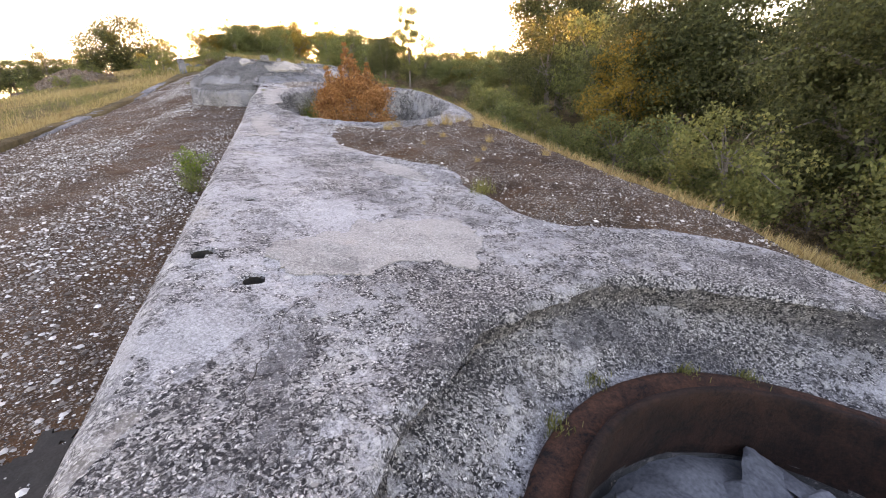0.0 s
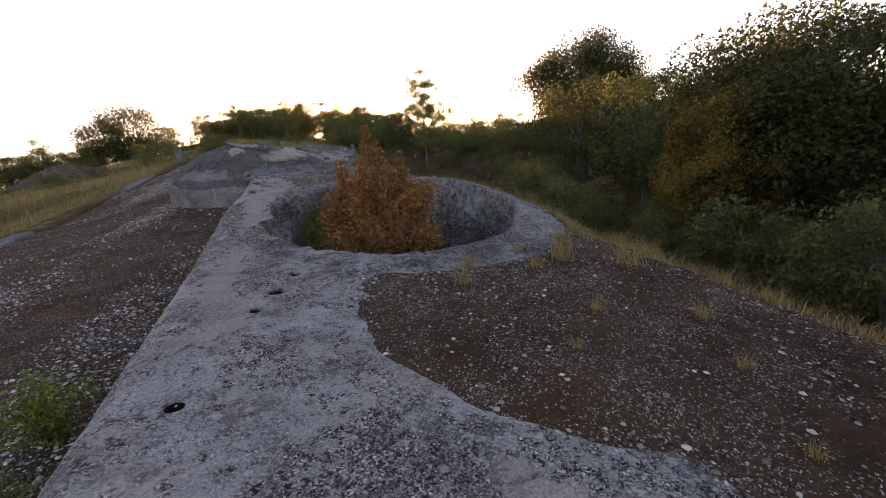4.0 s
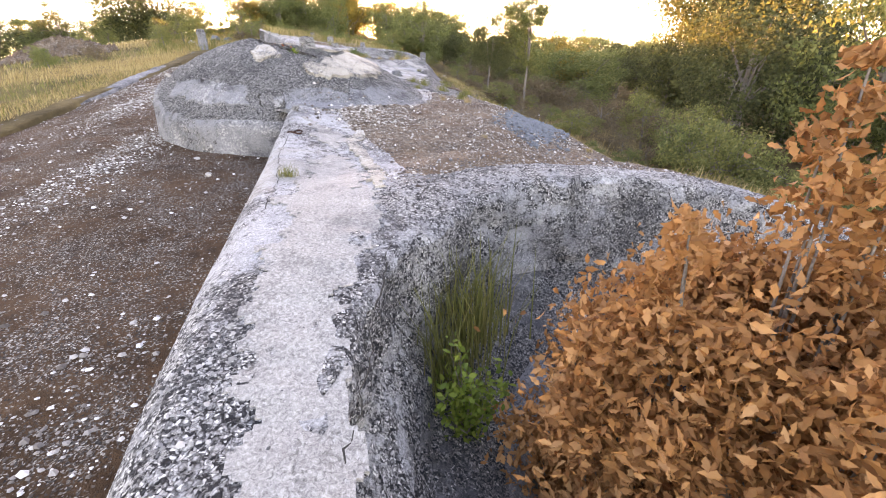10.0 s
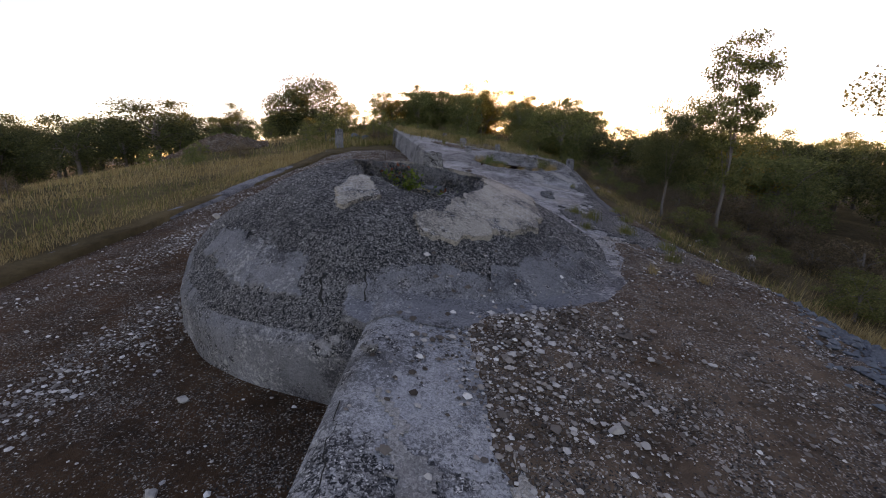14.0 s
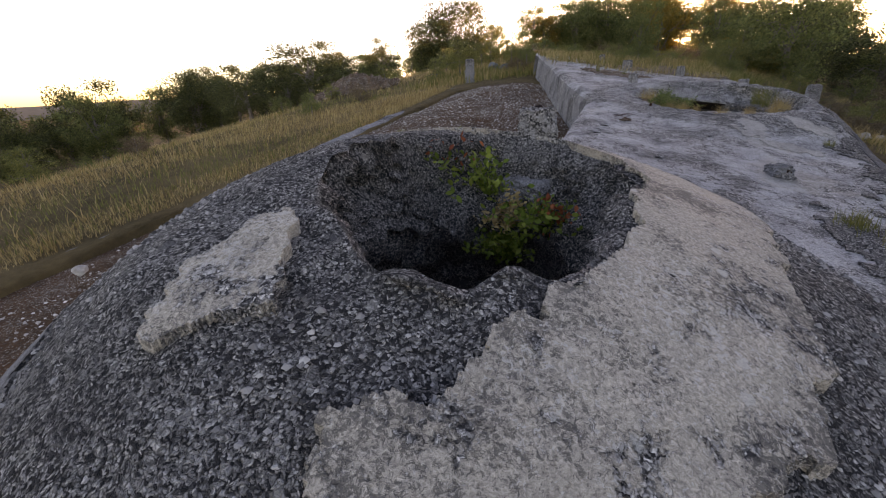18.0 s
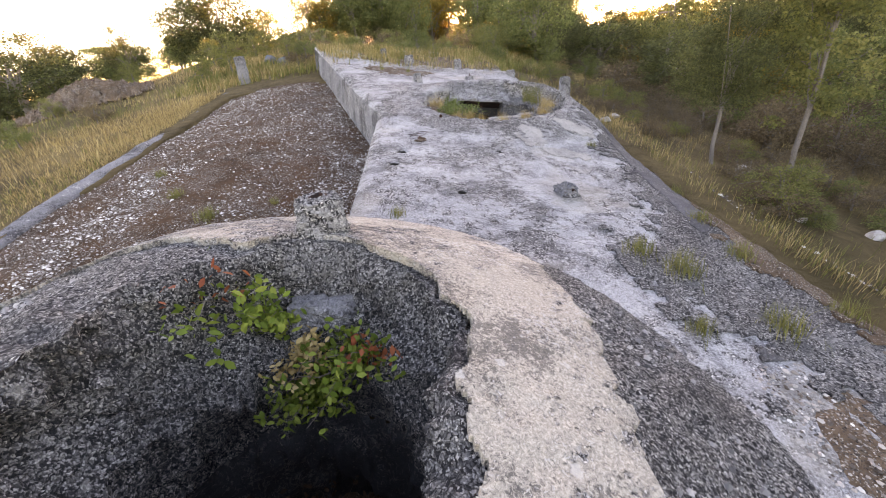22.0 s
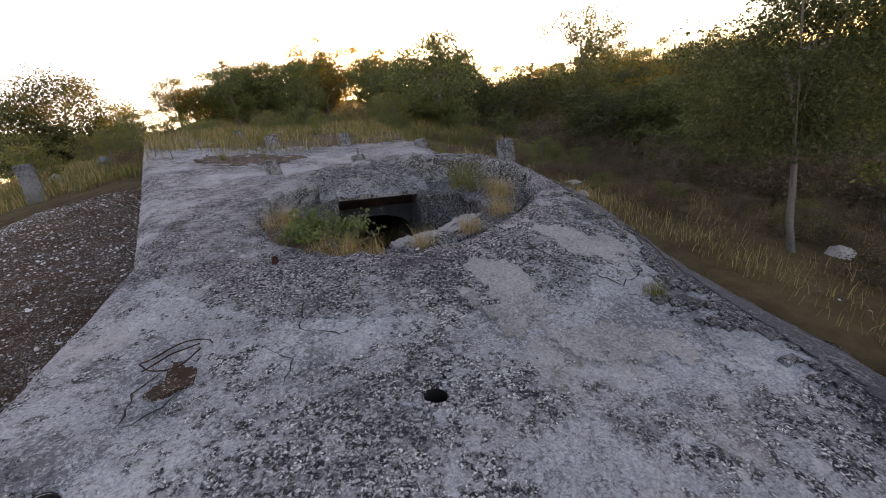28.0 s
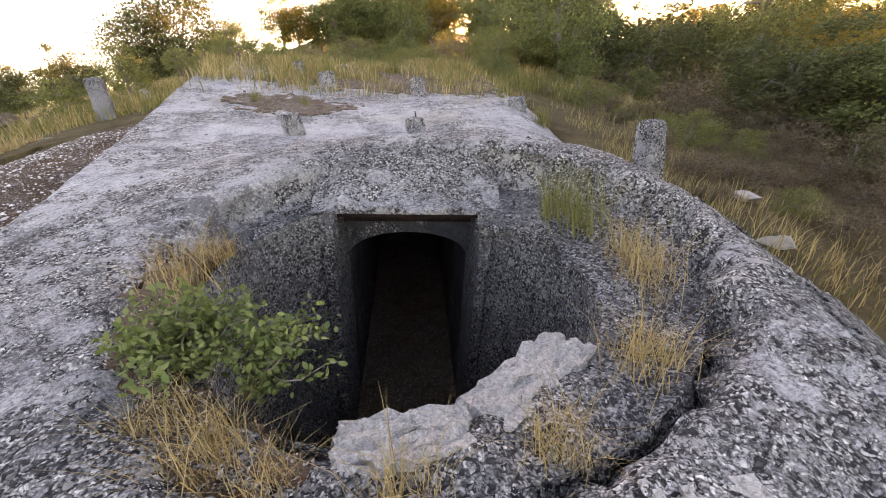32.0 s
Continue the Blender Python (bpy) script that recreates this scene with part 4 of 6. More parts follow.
# ---- plants ----
LEAF = np.array([(0, -0.5, 0), (0.26, -0.12, 0.05), (0.22, 0.22, 0.06), (0, 0.5, -0.03), (-0.22, 0.22, 0.06), (-0.26, -0.12, 0.05)])
QUAD = np.array([(0, -0.5, 0), (0.3, 0, 0.06), (0, 0.5, 0), (-0.3, 0, 0.06)])


TRI = np.array([(0, -0.5, 0), (0.34, 0.28, 0.05), (-0.3, 0.32, -0.04)])


def turns(r, n, flat=0.0):
    """n random turns as matrices; flat > 0 keeps leaves nearer to level."""
    q = r.normal(size=(n, 4))
    q[:, 1:3] *= 1 - flat
    q /= np.linalg.norm(q, axis=1, keepdims=True)
    w, x, y, z = q.T
    return np.stack([np.stack([1 - 2 * (y * y + z * z), 2 * (x * y - z * w), 2 * (x * z + y * w)], -1),
                     np.stack([2 * (x * y + z * w), 1 - 2 * (x * x + z * z), 2 * (y * z - x * w)], -1),
                     np.stack([2 * (x * z - y * w), 2 * (y * z + x * w), 1 - 2 * (x * x + y * y)], -1)], 1)


def leaves(name, places, size, material, r, shape=QUAD, flat=0.0):
    n, k = len(places), len(shape)
    s = size * r.uniform(0.6, 1.35, n)
    V = np.einsum("nij,kj->nki", turns(r, n, flat), shape) * s[:, None, None] + np.asarray(places)[:, None, :]
    return fast_mesh(name, V.reshape(-1, 3), np.arange(n * k).reshape(n, k), material)


def tube(path, radii, sides=7):
    """Vertices and faces of a tapered limb along path."""
    path = [Vector(p) for p in path]
    V, F = [], []
    for i, p in enumerate(path):
        d = (path[min(i + 1, len(path) - 1)] - path[max(i - 1, 0)]).normalized()
        a = d.orthogonal().normalized()
        b = d.cross(a)
        for k in range(sides):
            t = 2 * math.pi * k / sides
            V.append(p + (a * math.cos(t) + b * math.sin(t)) * radii[i])
    for i in range(len(path) - 1):
        for k in range(sides):
            k2 = (k + 1) % sides
            F.append((i * sides + k, i * sides + k2, (i + 1) * sides + k2, (i + 1) * sides + k))
    return V, F


def limbs(name, paths, material):
    V, F = [], []
    for path, radii, sides in paths:
        v, f = tube(path, radii, sides)
        F += [tuple(i + len(V) for i in q) for q in f]
        V += v
    return mesh_of(name, V, F, material, True)


def tree(name, label, seed, height, spread, material, leaf=0.13, count=7000, trunk_part=0.3, trunk=0.11, clumps=34, lean=(0, 0), open_crown=0.0, category="tree", shape=QUAD):
    """A tree at the origin: tapered trunk, limbs to every clump, a crown of leaf clumps."""
    r = np.random.RandomState(seed)
    ob = tagged(new(name), label, category)
    crown_mid, crown_h = height * (trunk_part + (1 - trunk_part) * 0.52), height * (1 - trunk_part) * 0.5
    pts, paths, centres = [], [], []
    top = Vector((lean[0], lean[1], height * 0.72))
    stem = [Vector((lean[0] * t * t + 0.05 * height * 0.3 * math.sin(3 * t + seed), lean[1] * t * t + 0.04 * height * 0.3 * math.cos(4 * t), top.z * t)) for t in np.linspace(0, 1, 7)]
    stem[0] = Vector((0, 0, -0.15))
    paths.append((stem, [trunk * (1.25 - 0.95 * t) + 0.012 for t in np.linspace(0, 1, 7)], 8))
    clumps = int(clumps * 1.4)
    for i in range(clumps):
        d = r.normal(size=3)
        d /= np.linalg.norm(d)
        rad = r.uniform(0.1, 1.0) ** 0.5
        c = np.array([lean[0] * 0.8 + d[0] * spread * rad, lean[1] * 0.8 + d[1] * spread * rad, crown_mid + d[2] * crown_h * rad])
        c[2] = max(c[2], height * trunk_part * 0.6)
        centres.append(c)
        if i < 12:
            j = r.randint(2, 6)
            a = stem[j]
            mid = a.lerp(Vector(c), 0.5) + Vector((0, 0, 0.08 * height))
            paths.append(([a, mid, Vector(c)], [trunk * 0.42, trunk * 0.25, 0.012], 5))
    for c in centres:
        k = int(count / clumps * r.uniform(0.5, 1.5))
        rc = spread * r.uniform(0.2, 0.37) * (1 - 0.35 * open_crown)
        p = r.normal(size=(k, 3))
        p /= np.linalg.norm(p, axis=1, keepdims=True)
        p *= (rc * r.uniform(0.1, 1.15, k) ** 0.6)[:, None] * np.array([1.0, 1.0, 0.72])
        pts.append(c + p)
    part("trunk", limbs("trunk", paths, M["bark"]), ob)
    crown = leaves("crown", np.concatenate(pts), leaf, material, r, shape)
    part("crown", crown, ob)
    return ob


def put(ob, x, y, z, turn=0.0, scale=1.0, squash=1.0):
    p = TILT @ Vector((x, y, z))
    return copy_thing(ob, pose(*p, 0, 0, turn) @ Matrix.Diagonal((scale, scale, scale * squash, 1)))


def set_at(ob, x, y, z, turn=0.0):
    ob.matrix_basis = pose(*(TILT @ Vector((x, y, z))), 0, 0, turn)
    return ob


def gz(x, y):
    return float(ground_height(x, y))


def tree_top(x, y):
    """Height that the tops of the woods reach: they sink towards the far end and down the hill."""
    if x < -6:
        return -2.4 - 0.14 * max(0.0, -18 - x)
    return float(np.interp(y, (0, 14, 22, 27, 31, 40, 62), (5.8, 5.9, 5.8, 5.0, 4.0, 4.4, 7.0))) + 0.141 * x - 0.12 * y


def build_woods():
    r = np.random.RandomState(11)
    kinds = [
        tree("oak_tree", "dense dark green evergreen oak on the hillside", 1, 6.2, 2.6, M["leaf_dark"], 0.15, 9500, 0.1, 0.14, 60, shape=TRI),
        tree("oak_tree", "rounded green oak on the hillside", 2, 5.4, 2.2, M["leaf"], 0.14, 9000, 0.1, 0.12, 54, shape=TRI),
        tree("oak_tree", "green oak with yellowing leaves", 3, 5.0, 2.0, M["leaf_yellow"], 0.14, 8000, 0.1, 0.11, 48, shape=TRI),
        tree("hillside_tree", "open crowned green tree among the oaks", 4, 6.4, 2.2, M["leaf_olive"], 0.13, 8500, 0.16, 0.1, 46, open_crown=0.4, shape=TRI),
    ]
    shrubs = [
        tree("shrub", "rounded green shrub on the slope", 5, 2.1, 1.15, M["leaf_olive"], 0.075, 4200, 0.02, 0.04, 34, category="shrub"),
        tree("shrub", "dark green broom shrub on the slope", 6, 1.9, 1.1, M["leaf"], 0.075, 4200, 0.02, 0.04, 32, category="shrub"),
        tree("shrub", "brownish half dry shrub on the slope", 7, 1.5, 1.0, M["leaf_scrub"], 0.06, 3600, 0.02, 0.03, 30, category="shrub"),
    ]
    # large ones that stand out
    big = tree("oak_tree", "large dark evergreen oak above the ditch", 21, 7.6, 3.7, M["leaf_dark"], 0.15, 60000, 0.1, 0.22, 110, shape=TRI)
    set_at(big, 17.5, 11.0, gz(17.5, 11.0))
    put(big, 26.0, 31.0, gz(26.0, 31.0) - 0.2, 80, 1.35, 1.05)
    gold = tree("oak_tree", "half bare oak with golden leaves beside the ditch", 22, 5.2, 1.9, M["leaf_yellow"], 0.1, 12000, 0.08, 0.08, 60, open_crown=0.3)
    set_at(gold, 14.6, 11.0, gz(14.6, 11.0))
    lone = tree("oak_tree", "wide oak with light showing through its crown", 23, 7.6, 4.6, M["leaf_dark"], 0.17, 34000, 0.08, 0.2, 110, open_crown=0.3)
    set_at(lone, -12.7, 60.0, -5.5)
    slim = tree("young_tree", "pale barked forked tree with a dark open crown", 24, 3.2, 1.15, M["leaf_dark"], 0.042, 26000, 0.3, 0.026, 90, lean=(0.3, 0.5), open_crown=0.2)
    set_at(slim, 8.3, 26.1, gz(8.3, 26.1))
    sprig = tree("young_tree", "slender tree with a tall fresh green crown", 25, 5.9, 1.1, M["leaf_olive"], 0.075, 15000, 0.14, 0.035, 90, lean=(0.2, 0.3), open_crown=0.5)
    set_at(sprig, 9.8, 25.6, gz(9.8, 25.6))
    near = tree("oak_tree", "tall dark evergreen oak beside the ditch", 26, 7.4, 3.0, M["leaf_dark"], 0.11, 42000, 0.1, 0.18, 90, shape=TRI)
    set_at(near, 14.6, 3.4, gz(14.6, 3.4))
    put(near, 18.2, 5.2, gz(18.2, 5.2), 130, 1.1)
    put(near, 16.4, -0.6, gz(16.4, -0.6), 40, 0.95)
    wisp = tree("hillside_tree", "wispy umbrella shaped tree on the skyline", 27, 4.6, 1.5, M["leaf_brown"], 0.09, 3000, 0.72, 0.07, 30, open_crown=0.8)
    set_at(wisp, 28.3, 62.5, -1.6)
    put(wisp, 31.0, 60.7, -1.3, 70, 0.85)
    for x, y, k, s in ((9.6, 3.4, 0, 1.25), (10.8, 5.6, 1, 1.3), (11.5, 8.4, 1, 1.2), (10.2, 0.6, 0, 1.1), (9.9, 13.0, 1, 0.9), (10.9, 16.4, 0, 1.1), (12.2, 18.5, 1, 1.0)):
        ob = shrubs[k]
        put(ob, x, y, gz(x, y), x * 50, s)
    size = [(6.2, 2.6), (5.4, 2.2), (5.0, 2.0), (6.4, 2.2)]

    def grow(k, x, y):
        h = min(7.5, max(1.6, (tree_top(x, y) - gz(x, y)) * r.uniform(0.85, 1.06)))
        sc = min(1.15, max(0.5, h / size[k][0] * r.uniform(0.95, 1.25)))
        put(kinds[k], x, y, gz(x, y) - 0.1, r.uniform(0, 360), sc, h / size[k][0] / sc)

    # woods right of the battery
    spots = []
    for i in range(900):
        x, y = r.uniform(13.5, 44), r.uniform(-8, 62)
        if x < 14.0 + 3.2 * (y > 12.5) + 0.15 * max(0, min(y - 28, 12)) or math.hypot(x - 17.5, y - 11) < 4.5 or min([9] + [math.hypot(x - a, y - b) for a, b in spots]) < 2.5:
            continue
        if x > 30 and r.uniform() < 0.5:
            continue
        spots.append((x, y))
        if len(spots) >= 60:
            break
    for x, y in spots:
        grow(r.choice(4, p=[0.40, 0.35, 0.1, 0.15]), x, y)
    # trees that shape the skyline: kind, x, y, top, half width
    def stand(k, x, y, top, half):
        s = half / (size[k][1] * 1.12)
        put(kinds[k], x, y, gz(x, y) - 0.1, x * 47 + y * 13, s, (top - gz(x, y)) / size[k][0] / s)

    ahead = ((1, -1.2, 62.2, 3.4, 3.4), (2, 5.4, 66.0, 5.5, 3.6), (2, 9.6, 64.0, 4.6, 2.6), (1, 1.5, 68.0, 3.9, 3.5), (3, 15.2, 59.8, 3.7, 4.0), (1, 7.1, 72.0, 5.1, 4.4), (0, 13.0, 66.0, 4.7, 3.4), (1, 19.0, 66.0, 4.5, 3.6))
    right = ((1, 9.4, 42.4, 3.9, 2.3), (0, 18.0, 54.0, 2.4, 3.0), (0, 18.3, 48.3, 1.7, 2.6), (1, 21.6, 38.2, 1.9, 3.0), (0, 11.8, 47.4, 3.1, 2.4), (1, 16.5, 36.0, 1.6, 2.2), (0, 15.5, 38.0, 1.6, 2.6), (1, 17.8, 33.0, 2.2, 2.6), (0, 14.0, 44.0, 2.0, 2.8), (2, 23.7, 44.5, 2.4, 2.8), (2, 19.0, 38.2, 2.0, 2.2), (2, 17.4, 34.5, 1.2, 1.9), (1, 16.4, 35.3, 1.9, 2.4), (1, 16.8, 40.0, 0.9, 2.2))
    left = ((0, -23.8, 50.9, -1.7, 4.6), (1, -22.9, 61.7, -3.0, 2.7), (0, -31.9, 49.8, -5.0, 3.0), (0, -37.8, 49.4, -5.2, 3.2), (1, -23.9, 65.0, -3.2, 3.0), (0, -27.0, 46.0, -3.5, 3.0), (1, -17.5, 63.0, -2.6, 2.4), (1, -8.0, 61.5, -1.6, 2.0), (0, -45.0, 44.0, -6.5, 4.0))
    for row in ahead + right + left:
        stand(*row)
    for i in range(22):
        x, y = r.uniform(-4, 32), r.uniform(58, 72)
        grow(r.choice(4, p=[0.3, 0.4, 0.12, 0.18]), x, y)
    for i in range(26):
        x, y = -6 + 24 * (i + r.uniform(0, 1)) / 26, r.uniform(58, 66)
        stand(r.choice(4, p=[0.2, 0.3, 0.25, 0.25]), x, y, (3.2 if x > -2 else 1.8) + r.uniform(-0.6, 0.5), r.uniform(1.8, 2.5))
    for i in range(16):
        x, y = r.uniform(7, 15), r.uniform(43, 54)
        grow(r.choice(4, p=[0.25, 0.35, 0.1, 0.3]), x, y)
    # left hillside
    for i in range(44):
        t = i / 44
        x, y = -62 + 40 * t + r.uniform(-4, 3), 14 + 58 * t + r.uniform(-5, 14)
        grow(r.choice(4, p=[0.45, 0.35, 0.05, 0.15]), x, y)
    for x, y, k, s in ((-20.0, 58.0, 0, 0.75), (-17.5, 62.0, 1, 0.7), (-9.0, 58.5, 1, 0.6), (-25.0, 56.0, 1, 0.85)):
        put(kinds[k], x, y, gz(x, y) - 0.1, x * 31, s)
    # shrubs
    for i in range(60):
        x, y = r.uniform(10.0, 15.5), r.uniform(-6, 44)
        if y > 18:
            x += 1.5
        put(shrubs[r.choice(3, p=[0.45, 0.35, 0.2] if y < 24 else [0.12, 0.13, 0.75])], x, y, gz(x, y) - 0.05, r.uniform(0, 360), r.uniform(0.5, 1.2))
    for i in range(26):
        x, y = r.uniform(-10, 10), r.uniform(39.5, 50)
        put(shrubs[r.choice(3, p=[0.4, 0.25, 0.35])], x, y, gz(x, y) - 0.05, r.uniform(0, 360), r.uniform(0.5, 1.0))
    for i in range(32):
        x, y = r.uniform(-26, -7.5), r.uniform(8, 58)
        put(shrubs[r.choice(3, p=[0.3, 0.3, 0.4])], x, y, gz(x, y) - 0.05, r.uniform(0, 360), r.uniform(0.3, 0.75))
    for i in range(110):
        x, y = r.uniform(7.3, 12.5), r.uniform(14, 40)
        put(shrubs[r.choice(3, p=[0.12, 0.1, 0.78])], x, y, gz(x, y) - 0.05, r.uniform(0, 360), r.uniform(0.25, 0.55), 0.75)
    # the templates stand in the woods too
    for k, (x, y) in enumerate(((19.5, -3.0), (25.0, 2.0), (28.0, 16.0), (16.8, 41.5))):
        set_at(kinds[k], x, y, gz(x, y))
    for k, (x, y) in enumerate(((12.6, 14.8), (13.0, 19.0), (12.0, 23.0))):
        set_at(shrubs[k], x, y, gz(x, y))


def blades(name, spots, height, width, material, r, lean=0.5):
    """Grass blades: spots (n, 3); each a bent strip of two quads."""
    spots = np.asarray(spots)
    n = len(spots)
    a = r.uniform(0, 6.28, n)
    h = height * r.uniform(0.5, 1.3, n)
    ln = lean * h * r.uniform(0.1, 1.2, n)
    side = np.stack([-np.sin(a), np.cos(a), 0 * a], -1) * (width * r.uniform(0.6, 1.3, n))[:, None]
    out = np.stack([np.cos(a), np.sin(a), 0 * a], -1)
    up = np.array([0, 0, 1.0])
    m = spots + out * (0.3 * ln)[:, None] + up * (0.6 * h)[:, None]
    t = spots + out * ln[:, None] + up * h[:, None]
    V = np.stack([spots - side, spots + side, m + side * 0.7, m - side * 0.7, t + side * 0.12, t - side * 0.12], 1)
    base = np.arange(n)[:, None] * 6
    F = np.concatenate([base + [0, 1, 2, 3], base + [3, 2, 4, 5]], 0)
    return fast_mesh(name, V.reshape(-1, 3), F, material)


def build_backdrop():
    """Wooded ridges that close the horizon."""
    a = np.linspace(0, 2 * math.pi, 241)
    h = -2 + 5 * np.sin(a * 3 + 0.6) + 3 * np.sin(a * 7 + 2) + 1.0 * np.sin(a * 23) + 20 * np.exp(-((a - radians(52)) / 0.16) ** 2)
    rows = [np.stack([np.cos(a) * q, np.sin(a) * q + 20, z], -1) for q, z in ((420, a * 0 - 14), (560, h), (900, a * 0 - 16))]
    me = fast_mesh("backdrop", np.stack(rows).reshape(-1, 3), grid_faces(3, len(a)), M["hill"], True)
    tagged(new("backdrop", me), "far wooded ridge on the horizon", "hills", kind="structure")


build_backdrop()
build_woods()


# ---- grass, stones, small plants ----
def surface(x, y):
    """Top of roof, soil, dome or apron at a place."""
    x, y = np.asarray(x, float), np.asarray(y, float)
    cover = soil_height(x, y)
    hump = 0.10 + 0.05 * W_BIG(x + 3, y) + 0.16 * np.exp(-((x - 5.2) ** 2 + (y - 6.0) ** 2) / 5) + 0.1 * np.exp(-((x - 3.6) ** 2 + (y - 14.5) ** 2) / 4)
    soil = roof_height(x, y) - 0.03 + cover * np.clip(hump, 0.05, 1)
    z = np.maximum(roof_height(x, y), np.where(cover > 0.02, soil, -9))
    z = np.where(radius(x, y, DC) < 3.0, np.maximum(z, dome_height(x, y)), z)
    on_apron = x < left_edge(y)
    z = np.where(on_apron, np.where((radius(x, y, DC) < 2.75), dome_height(x, y), apron_height(x, y)), z)
    return np.where(x > right_edge(y) + 0.6, ground_height(x, y), z)


def pebbles(name, xy, size, material, r, label, flat=0.6, sink=0.3):
    """Loose stones as one heap of small rough solids."""
    n = len(xy)
    base = np.array([(1, 0, 0), (0.3, 0.95, 0.1), (-0.8, 0.6, 0), (-0.8, -0.6, 0.1), (0.3, -0.95, 0), (0.1, 0.1, 1), (-0.05, 0, -0.9)])
    tri = np.array([(0, 1, 5), (1, 2, 5), (2, 3, 5), (3, 4, 5), (4, 0, 5), (1, 0, 6), (2, 1, 6), (3, 2, 6), (4, 3, 6), (0, 4, 6)])
    a, s = r.uniform(0, 6.28, n), size * r.lognormal(0, 0.5, n).clip(0.4, 3)
    V = base[None] * r.uniform(0.7, 1.25, (n, 7, 3)) * s[:, None, None] * np.array([1, 1, flat])
    c, q = np.cos(a)[:, None], np.sin(a)[:, None]
    V = np.stack([V[..., 0] * c - V[..., 1] * q, V[..., 0] * q + V[..., 1] * c, V[..., 2]], -1)
    z = surface(xy[:, 0], xy[:, 1]) + s * flat * (1 - sink) * 0.6
    V = V + np.column_stack([xy, z])[:, None, :]
    me = fast_mesh(name, V.reshape(-1, 3), (tri[None] + np.arange(n)[:, None, None] * 7).reshape(-1, 3), material)
    return tagged(new(name, me), label, "stones", kind="stuff")


def scatter(r, n, x0, x1, y0, y1, want):
    """Places in a rectangle that pass want(x, y), a chance between 0 and 1."""
    out = np.zeros((0, 2))
    while len(out) < n:
        p = np.column_stack([r.uniform(x0, x1, n), r.uniform(y0, y1, n)])
        out = np.concatenate([out, p[want(p[:, 0], p[:, 1]) > r.uniform(0, 1, n)]])
    return out[:n]


def build_stones():
    r = np.random.RandomState(5)
    on_soil = lambda x, y: (soil_height(x, y) > 0.25) * np.clip(0.5 + 0.6 * W_BIG(x * 1.7, y * 1.7), 0.08, 1) * (x < right_edge(y) + 0.5) * np.where(y > 12, 1, 0.5)
    pebbles("soil_gravel", scatter(r, 26000, 1.3, 6.8, -1, 20.5, on_soil), 0.0085, M["gravel"], r, "small pale stones on the dark soil")
    edge = lambda x, y: ((soil_height(x, y) > 0.02) & (soil_height(x, y) < 0.6)) * np.clip(0.3 + 0.9 * W_BIG(x * 2, y * 2 + 4), 0.0, 1)
    pebbles("edge_stones", scatter(r, 1500, 1.3, 5.0, 1, 17.2, edge), 0.0095, M["gravel"], r, "pale broken stones along the soil's edge")
    on_apron = lambda x, y: (x < left_edge(y) - 0.05) * (radius(x, y, DC) > 2.8) * np.clip(0.35 + 1.0 * W_BIG(x * 2.2, y * 0.5), 0.06, 1) * (0.35 + 0.65 * (x > -3.5))
    pebbles("apron_gravel", scatter(r, 40000, -5.6, 1.0, -4, 27, on_apron), 0.0102, M["gravel_pale"], r, "pale pebbles on the sloping apron")
    on_apron2 = lambda x, y: (x < left_edge(y) - 0.05) * (x > left_edge(np.clip(y, Y0, YK)) - 5.7) * np.clip(0.5 + 0.5 * W_BIG(x, y * 0.6), 0.1, 1)
    pebbles("apron_gravel", scatter(r, 7000, -5.6, 1.0, 27, 35, on_apron2), 0.011, M["gravel_pale"], r, "pale pebbles on the sloping apron")
    heap = lambda x, y: np.exp(-(((x - 5.45 - (y - 16.5) * 0.55) / 0.42) ** 2 + ((y - 16.5) / 1.5) ** 2))
    pebbles("rubble_heap", scatter(r, 5500, 4.0, 7.0, 13.5, 20, heap), 0.018, M["slate"], r, "grey stone rubble spilled on the soil", 0.7, 0.0)
    step = lambda x, y: np.exp(-(((x - 2.0) / 0.7) ** 2 + ((y - 16.2) / 0.7) ** 2))
    pebbles("broken_stones", scatter(r, 1800, 0.8, 4.5, 14.8, 17.4, step), 0.012, M["gravel"], r, "pale broken stones below the dome", 0.65, 0.0)
    on_roof = lambda x, y: ((soil_height(x, y) < 0.02) & (x > left_edge(y) + 0.15) & (x < right_edge(y) - 0.2)) * np.clip(0.25 + 0.6 * W_BIG(x * 2, y * 2), 0.02, 1) * (radius(x, y, PIT1) > 2.35) * (radius(x, y, PIT2) > 2.62) * (radius(x, y, PIT4) > 1.8) * (radius(x, y, PIT3) > 1.7)
    pebbles("roof_grit", scatter(r, 5200, 0, 6.2, -3, 38, on_roof), 0.005, M["grit"], r, "loose grit on the concrete roof")
    near_dome = lambda x, y: (radius(x, y, PIT3) > 1.5) * (radius(x, y, DC) < 2.7) * (y > 17.3 + 0.25 * x)
    pebbles("dome_grit", scatter(r, 6000, -1.9, 3.6, 16.8, 22.2, near_dome), 0.0085, M["grit"], r, "pebbles standing proud of the broken dome", 0.7, 0.7)
    strip = lambda x, y: 1.0 * (x > np.interp(y, (20, 22, 23.7, 25.4, 26.5), (5.1, 5.2, 6.1, 6.4, 6.8)))
    pebbles("soil_gravel", scatter(r, 2200, 5.0, 6.95, 20, 26.5, strip), 0.012, M["gravel"], r, "pale stones on the soil beside the roof", 0.65, 0.0)
    ring2 = lambda x, y: (radius(x, y, PIT2) > 2.24 + 0.36 * np.clip(np.cos(np.arctan2(y - PIT2[1], x - PIT2[0]) - radians(222)), 0, 1) ** 1.5) * (radius(x, y, PIT2) < 3.0) * 1.0
